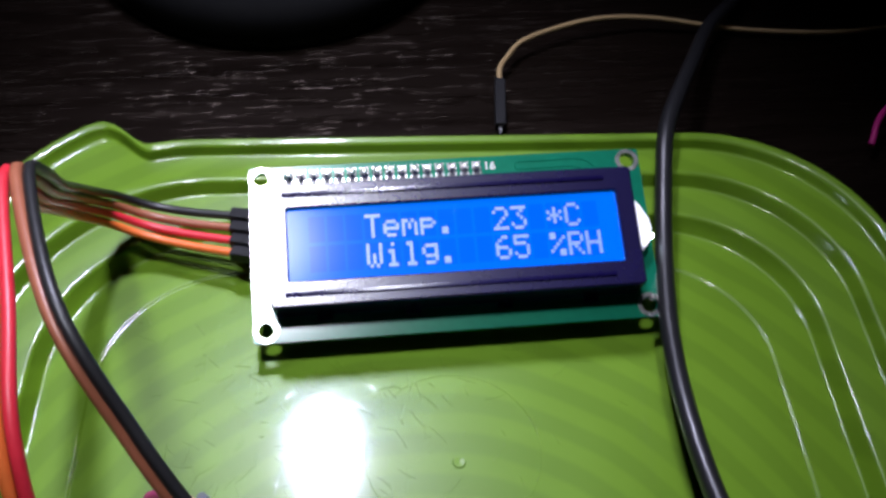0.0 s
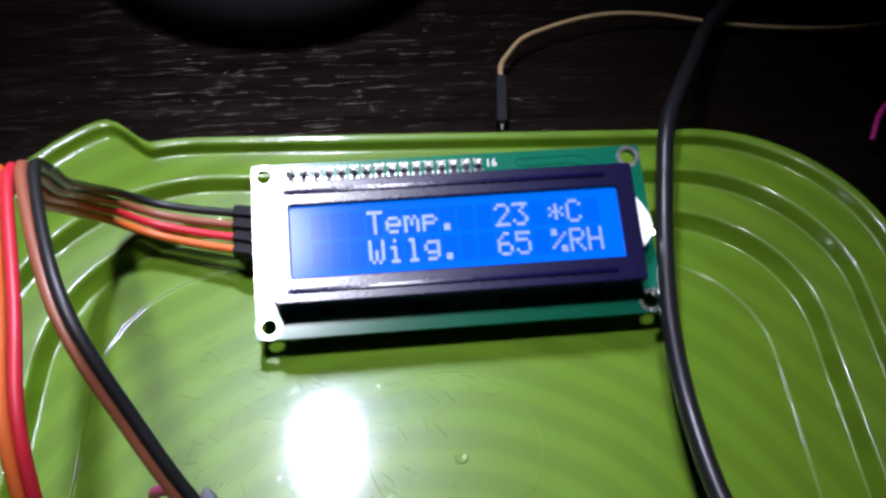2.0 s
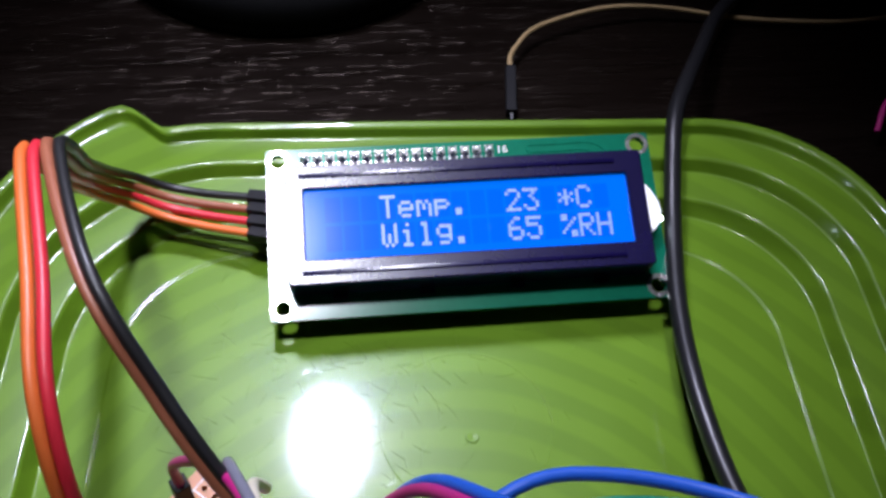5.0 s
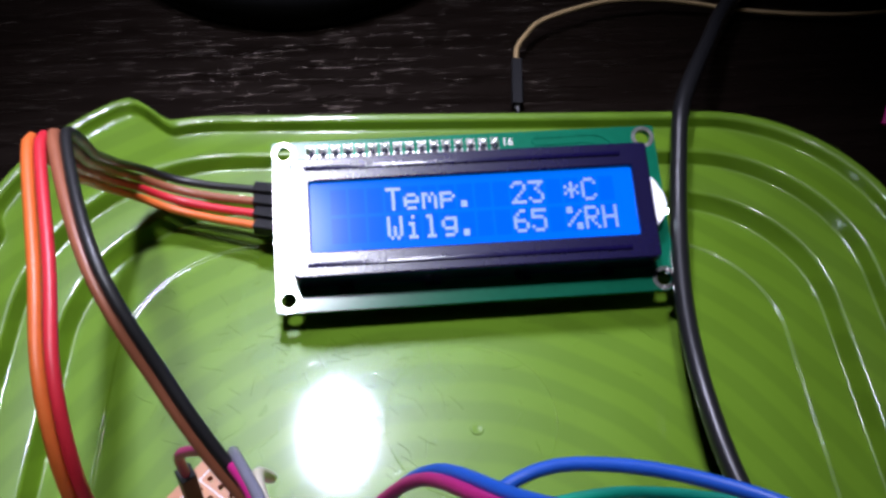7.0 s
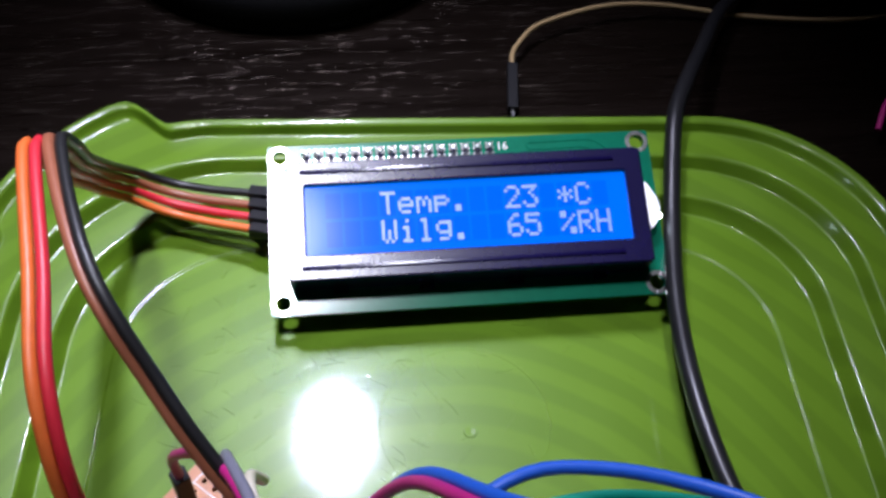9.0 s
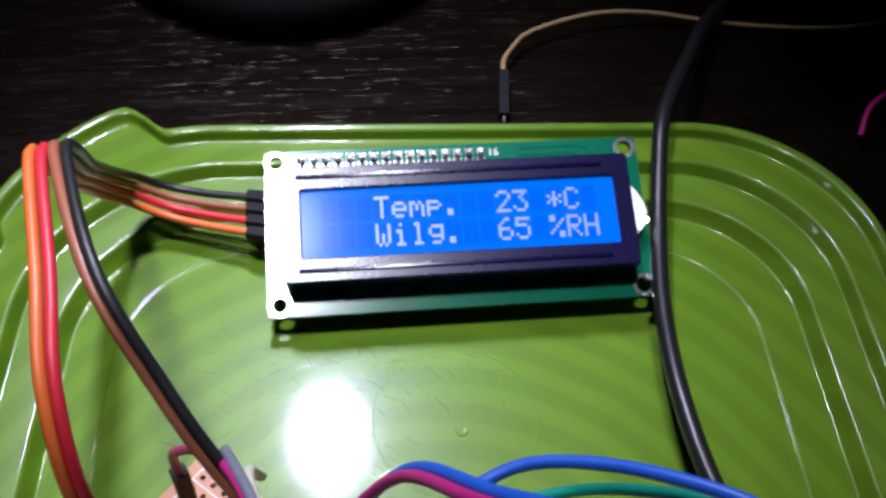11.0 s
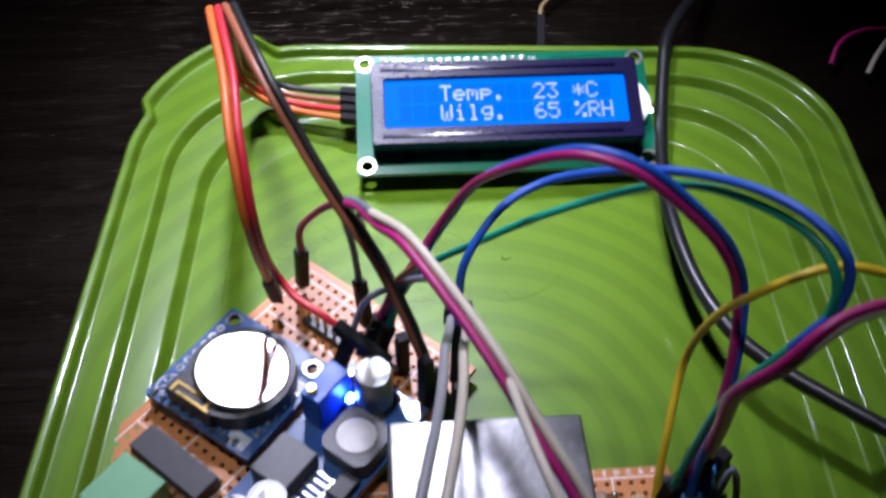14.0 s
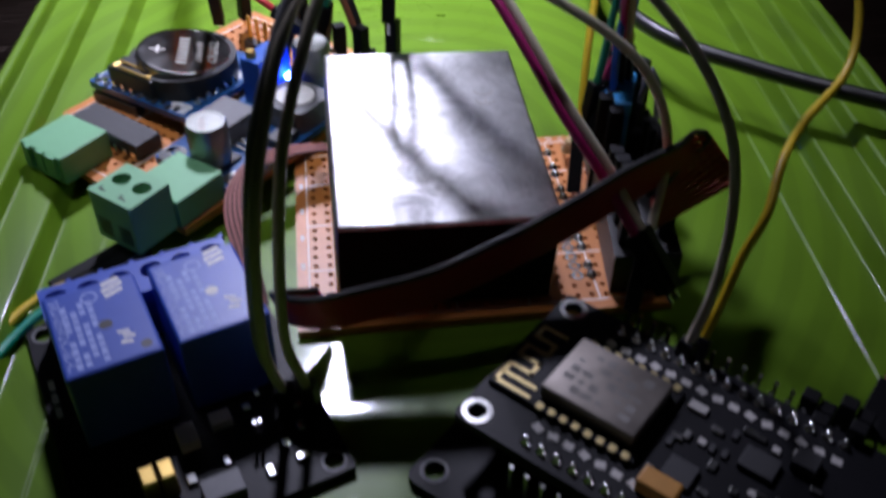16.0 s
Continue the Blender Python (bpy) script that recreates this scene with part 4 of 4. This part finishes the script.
# ---- humidity sensor and upright plugs on board B ----
dht = thing("humidity_sensor", "sky blue slotted humidity sensor standing among the plugs", "sensor", at(21.7, -104.0, 6.05, 70))
part("case", box(0, 0, 6.5, 12.0, 5.4, 15.4, 0.4), M_DHT, dht)
for k in range(4):
    for j in range(3):
        part("slot", box(-3.8 + 3.8 * j, 2.72, 8.8 + 3.2 * k, 2.4, 0.12, 0.9), M_BLACK, dht)
for i in range(4):
    part("pin", box(-3.8 + 2.54 * i, 0, 0.02, 0.6, 0.4, 6.6), M_TIN, dht)

# ---- wires ----
def plug_body(path, i0, i1, parent, length=14.0, square=2.6):
    """A slim black crimp housing at the end of a wire, along its last stretch."""
    a, b = Vector(path[i0]), Vector(path[i1])
    d = (b - a).normalized()
    rot = d.to_track_quat("Z", "Y").to_matrix().to_4x4()
    bm = box(0, 0, -length, square, square, length, 0.2)
    bmesh.ops.transform(bm, matrix=Matrix.Translation(a) @ rot, verts=bm.verts)
    p = part("plug", bm, M_HOUSING, parent, "black plastic crimp housing")
    bm = box(0, 0, -length - 2.4, 0.6, 0.6, 2.4)
    bmesh.ops.transform(bm, matrix=Matrix.Translation(a) @ rot, verts=bm.verts)
    part("pin", bm, M_TIN, p)
    return p


def wire(label, points, material, r=0.75, plug_start=0.0, plug_end=0.0, group="jumper wires", seg=10):
    th = thing("jumper_wire", label, "wire", group=group)
    part("sheath", tube(points, r, seg), material, th, smooth=True)
    if plug_start:
        plug_body(points, 0, 1, th, plug_start)
    if plug_end:
        plug_body(points, -1, -2, th, plug_end)
    return th


def shifted(points, offsets):
    """The same run of cable, moved sideways point by point."""
    n = len(points) - 1
    return [tuple(Vector(p) + Vector(offsets[0]).lerp(Vector(offsets[1]), i / n)) for i, p in enumerate(points)]


# four wires from the display, over the corner of the lid and back to board A
LCD_RUN = [(-44.4, 23.0, 13.5), (-53, 25.6, 12.9), (-61.3, 28.0, 13.4), (-67.6, 27.6, 18.0), (-70.0, 21.8, 26.5), (-69.2, 13.0, 37.5), (-67.2, 2.5, 50), (-65.8, -5.5, 62)]
TURN_OVER = (-65.5, -10.5, 68)
DOWN_OR = [(-62, -33, 69), (-60, -48, 66), (-58.5, -57, 55), (-58, -56, 42), (-58, -50, 27)]
DOWN_BB = [(-56, -35, 71), (-48, -47, 61), (-42, -54, 53), (-35, -60, 43), (-29, -66, 30), (-25, -70, 18)]
for k, (label, m, down) in enumerate((("orange jumper wire from the display over the lid corner", W_ORANGE, DOWN_OR), ("red jumper wire from the display over the lid corner", W_RED, DOWN_OR),
                                      ("brown jumper wire from the display over the lid corner", W_BROWN, DOWN_BB), ("black jumper wire from the display over the lid corner", W_BLACK, DOWN_BB))):
    s = k - 1.5
    up = shifted(LCD_RUN, ((0.0, 2.5 * s, 0.9 * s), (1.6 * s, 0.6 * s, 0.5 * s)))
    mid = tuple(Vector(TURN_OVER) + Vector((1.85 * s, -0.3 * s, 0.3 * s)))
    side = (k % 2) - 0.5
    if k == 1:
        down = down[:4] + [(-57, -52.5, 31), (-53, -56.5, 27.5), (-48.5, -60, 27), (-45, -62, 25)]
    if k < 2:
        dn = shifted(down, ((1.5 * side + 0.4 * s, 0.2 * side, 0.4 * side), (1.3 * side, 0.6 * side, 0)))
    else:
        dn = shifted(down, ((1.1 * side + 0.4, 0.4 * side, 1.1 * side), (0.7 * side, 0.5 * side, 1.3 * side)))
    wire(label, up + [mid] + dn, m, 0.86, plug_start=13.0, plug_end=14.0, group="display wires")

# loops between board A and the plugs of board B
PINK = [(-35, -61, 26), (-32, -61.5, 35), (-28, -62.5, 44), (-23, -61, 53), (-17.5, -64, 66), (-11, -74, 80), (-4, -80, 87), (4, -84, 87), (13, -86, 80), (20, -87, 72), (24.5, -88, 62), (24.5, -94, 51), (22, -100, 40), (19, -103, 29)]
def lifted(points, top):
    """The same run with its high arch raised by up to top."""
    return [(x, y, z + top * max(0.0, (z - 35) / 50)) for x, y, z in points]


PINK = lifted(PINK, 0.9)
wire("magenta jumper wire looping high across the lid", PINK, W_PINK, 0.8, plug_start=14, plug_end=14)
wire("violet blue jumper wire beside the magenta loop", shifted(PINK, ((1.4, 0.5, 0.6), (1.4, 1.2, 0))), W_BLUE, 0.8, plug_start=14, plug_end=14)
BLUE = [(-20, -77, 44), (-19.5, -74, 56), (-13, -67.5, 63), (-5, -64, 66), (3, -66, 70), (11, -71, 75), (18, -77, 79), (24, -85, 83), (28.5, -93, 85), (32, -99, 83), (32, -102, 77), (27, -104, 71), (22.5, -103, 58), (20, -104, 40), (20, -105, 28)]
wire("blue jumper wire in a wide loop", lifted(BLUE, 0.9), W_BLUE, 0.8, plug_start=14, plug_end=14)
wire("teal jumper wire in a wide loop", [(-33, -63, 26), (-30, -62.5, 36), (-25, -61, 42), (-15, -61, 48.5), (-6, -65, 58.5), (4, -66.5, 64.5), (13, -72, 73), (19, -77.5, 77.5), (24.5, -86, 81.5), (28.5, -94, 83.5), (31, -100, 81), (30, -103, 75), (25, -104, 68), (20, -103, 54), (17, -104, 29)], W_GREEN, 0.75, plug_start=14, plug_end=14)
WHITE = [(-29, -75, 66), (-22, -88, 66), (-16, -99, 64), (-11, -108, 60), (-6, -116, 56), (-1, -124, 49.5), (4, -131, 42), (10, -137, 34), (16, -141, 24)]
wire("cream jumper wire rising steeply across the steel box", [(-37.5, -49, 38), (-38, -53, 48), (-36.5, -60, 57), (-34, -67, 62.5)] + WHITE, W_CREAM, 0.85, plug_end=12)
wire("magenta jumper wire arched from board A across the steel box", [(-52, -41.5, 26), (-51.4, -42.5, 34), (-46.5, -47, 44), (-42, -52, 51), (-38, -59, 57), (-34.5, -67.5, 61)] + shifted(WHITE, ((-1.2, -0.9, -0.8), (-1.3, -0.9, -0.4))), W_PINK, 0.8, plug_start=14, plug_end=12)
wire("grey jumper wire beside the cream one", [(-39.3, -50.0, 25), (-40, -49, 34), (-41.5, -48.5, 44), (-40.5, -52, 52), (-37, -60, 58.5), (-33.5, -68, 62)] + shifted(WHITE, ((0.4, 0.6, -1.4), (0.6, 0.5, -1.2)))[:6], W_GREY, 0.75, plug_start=14)
wire("cream jumper wire arching over the steel box to the relay board", [(-42.5, -158, 10), (-43.5, -165, 28), (-42, -166, 52), (-37.5, -157, 69), (-32, -146, 74), (-26, -138, 75.5), (-19, -134, 76), (-12, -133.5, 76), (-5, -135, 75), (3, -138, 71), (11, -142, 65), (18, -146, 57), (23, -150, 47), (24, -154, 36), (22, -158, 25), (19.5, -160, 17)], W_CREAM, 0.8, plug_start=9, plug_end=10)
RISE = [(-21, -76, 44), (-22, -85, 52), (-23.5, -95, 60.5), (-24.5, -105, 67), (-26, -115, 72), (-28, -125, 75.5), (-30.5, -136, 77), (-33, -147, 75), (-36.5, -156, 70), (-41, -164, 56), (-43, -165, 30), (-41.5, -159, 12)]
wire("cream jumper wire rising from the plugs to the relay board", shifted(RISE, ((2.2, -0.3, 0), (2.4, 0.6, 0))), W_CREAM, 0.78, plug_start=14, plug_end=9)
wire("pale grey jumper wire rising beside the cream one", shifted(RISE, ((-0.6, 0.2, 0), (-1.2, 0.4, 0))), W_SILVER, 0.78, plug_start=14, plug_end=9)
wire("cream jumper wire dropping behind the steel box", [(-15, -101, 62), (-13, -117, 67), (-10, -127, 67), (-5, -127.5, 62), (1, -130, 59), (8, -132, 55), (14, -134, 50), (19, -134, 41), (21, -134, 31), (18, -140, 20)], W_CREAM, 0.8, plug_end=12)
wire("yellow jumper wire looping out to the controller", [(14.5, -105, 20), (16.5, -97, 31), (20, -87, 43), (22, -88, 57), (25, -92, 68), (31, -92.5, 73), (38, -92, 74), (47, -95, 72), (55, -104, 62), (57, -115, 50), (53.5, -124, 42), (42, -135, 39), (35, -144, 38), (31, -151, 34), (28, -153, 28), (25, -156, 21), (22.5, -158.5, 16)], W_YELLOW, 0.75, plug_start=13, plug_end=10)
MAUVE = [(21, -103, 36), (19, -106, 52), (17, -109, 66), (21, -110.5, 75), (25.5, -109, 80.5), (31, -107, 82.5), (38, -107, 83), (52, -113, 78), (62, -130, 58), (61, -150, 34), (52, -165, 21), (46, -171, 17)]
wire("mauve jumper wire curving away to the controller", MAUVE, W_PINK, 0.8, plug_start=14, plug_end=9)
wire("cream jumper wire curving away to the controller", shifted(MAUVE, ((1.6, 1.0, -1.0), (1.8, -1.4, 0))), W_CREAM, 0.8, plug_start=14, plug_end=9)
wire("grey jumper wire curled beside the humidity sensor", [(26, -104, 24), (28, -102, 30), (29.5, -104, 25), (28.5, -107, 18), (26, -109, 14)], W_GREY, 0.7, plug_start=14)

# short wires on board A
wire("grey blue jumper wire bending over the board", [(-41, -62, 22), (-38, -60, 30), (-32, -62, 37), (-27, -66, 44), (-22.5, -72, 49), (-20, -77, 46)], W_GREY, 0.72, plug_start=12)
wire("brown jumper wire bending over the board", [(-33, -58.5, 25), (-32, -60, 34), (-30, -65, 44), (-27, -69, 52)], W_BROWN, 0.72, plug_start=14)
for k, (x, y, h) in enumerate([(-36.5, -61, 24), (-30.5, -63, 22), (-26, -72, 26), (-19.5, -77, 30), (18, -108, 32), (23, -98.5, 40), (27, -99, 34), (25, -108.5, 24), (29, -105, 22), (20.5, -101, 38)]):
    hs = thing("pin_plug", "upright black crimp plug on a board pin", "plug", at(x, y, 9.0 if x < 0 else 6.05, 20 * k), group="upright plugs")
    part("housing", box(0, 0, 0, 2.6, 2.6, h - 9.5, 0.2), M_HOUSING, hs)
    part("window", box(0, 1.31, 3, 1.2, 0.06, 2.4), M_TIN, hs)
strip = thing("pin_header", "row of bare gilt pins on the prototype board", "pin header", at(-47.5, -52.5, 8.65, -41.8))
part("strip", box(0, 0, 0, 12.7, 2.5, 2.5, 0.2), M_BLACK, strip)
for k in range(5):
    part("pin", box(-5.08 + 2.54 * k, 0, 2.4, 0.64, 0.64, 6.2), M_GOLD, strip)
for k, x in enumerate((19.6, 25.9)):
    strip2 = thing("socket_strip", "black socket strip full of plugs along the prototype board", "pin header", at(x - 0.3, -116.0, 6.05, 83.5), group="socket strips")
    part("strip", box(0, 0, 0, 43, 5.6, 8.5, 0.2), M_BLACK, strip2)
    for i in range(16):
        part("contact", box(-19.0 + 2.54 * i, 0, 8.5, 1.0, 1.0, 0.06), M_TIN, strip2)
    for i in range(7):
        part("plug", box(-17.5 + 5.6 * i + 2.0 * k, 0.6 - k, 8.55, 2.6, 2.6, 7.0 + (i * 5 + k * 3) % 7, 0.2), M_HOUSING, strip2)

# ribbon from the dust sensor
rib = thing("ribbon_cable", "dark red flat ribbon cable folded in front of the steel box", "cable")
RIB = [(-36, -141, 12), (-42.5, -147, 17.5), (-37, -150.5, 19), (-29, -150, 20), (-18, -149, 22), (-6, -146.5, 26), (4, -143, 29), (14, -138, 31), (23, -134, 32), (29.5, -131, 31), (32.5, -130.5, 29.5), (28, -132, 26.5), (20, -135, 22)]
for k in range(8):
    n = k - 3.5
    q = [tuple(Vector(p) + Vector((0.25 * n + (0.9 * n if i in (9, 10, 11) else 0), 0.30 * n, -1.12 * n * (1.3 if i in (9, 10) else 1.0)))) for i, p in enumerate(RIB)]
    part("strand", tube(q, 0.57, 8), W_DARKRED if k else W_BLACK, rib, smooth=True)
rib2 = thing("ribbon_cable", "flat brown ribbon cable running down beside the converter", "cable")
RIB2 = [(-33, -98, 13), (-40, -99.5, 14), (-47, -104, 15), (-51, -110, 15), (-51.5, -118, 14), (-49.5, -127, 12), (-47, -138, 9)]
for k in range(8):
    q = [tuple(Vector(p) + Vector((0.42 * (k - 3.5), -0.5 * (k - 3.5) if i < 3 else 0.15 * (k - 3.5), 0.12 * (k - 3.5)))) for i, p in enumerate(RIB2)]
    part("strand", tube(q, 0.36, 6), W_UMBER if k % 2 else W_RUSSET, rib2, smooth=True)

# mains of the relay board
wire("yellow wire leaving the relay terminal", [(-76, -129, 8), (-81.5, -127.5, 7), (-87, -132, 6.5), (-91, -140, 6.5), (-96, -154, 9), (-104, -170, 17), (-118, -186, 14)], W_YELLOW, 0.9, group="relay wires")
wire("green wire leaving the relay terminal", [(-74, -130.5, 8), (-80, -130, 7), (-85.5, -135, 6.2), (-89.5, -143, 6.2), (-94, -157, 9), (-102, -173, 17), (-116, -189, 14)], W_GREEN, 0.9, group="relay wires")
pair = thing("plug_pair", "two black crimp plugs lying beside the terminal", "plug", at(-78.0, -121.5, 5.6, 42))
part("housing", box(0, 0, -1.3, 15, 2.6, 2.6, 0.2), M_HOUSING, pair)
part("housing", box(3, -2.9, -1.3, 15, 2.6, 2.6, 0.2), M_HOUSING, pair)

# cables on the desk and over the lid
cable = thing("usb_cable", "thick black cable laid from the desk into the lid", "cable")
part("jacket", tube([(118, 150, 2.2), (102, 121, 2.4), (90, 105, 5), (76, 88, 9), (64.5, 68, 14), (55.5, 52, 18), (50, 41, 18.6), (46.8, 29, 16.5), (43, 12, 14), (39, -8, 14), (37, -28, 15.5), (38, -47, 16), (42, -61.5, 16.5), (49, -71.5, 16.5), (58, -80.5, 17), (68, -89.5, 17.5), (82, -100, 18), (100, -113, 18), (125, -130, 8), (155, -150, 2.2)], 1.85, 14), W_USB, cable, smooth=True)
wire("thin cream jumper wire lying on the dark desk", [(19.3, 76, 4), (19.8, 80, 4.4), (22.5, 84.5, 4.6), (29, 91, 5), (47, 97.5, 5), (64, 98.5, 4), (87, 95, 2), (110, 92, 2), (129, 93, 2), (160, 100, 1)], W_TAN, 0.65, plug_start=15)
wire("magenta wire end on the dark desk", [(106, 47, 4), (111, 55, 6), (120, 61, 6), (135, 66, 3), (160, 70, 1)], W_PINK, 0.75)
wire("pale grey wire end on the dark desk", [(116, 42, 4), (121, 49, 6), (130, 58, 6), (146, 64, 2), (170, 66, 1)], W_CREAM, 0.75)
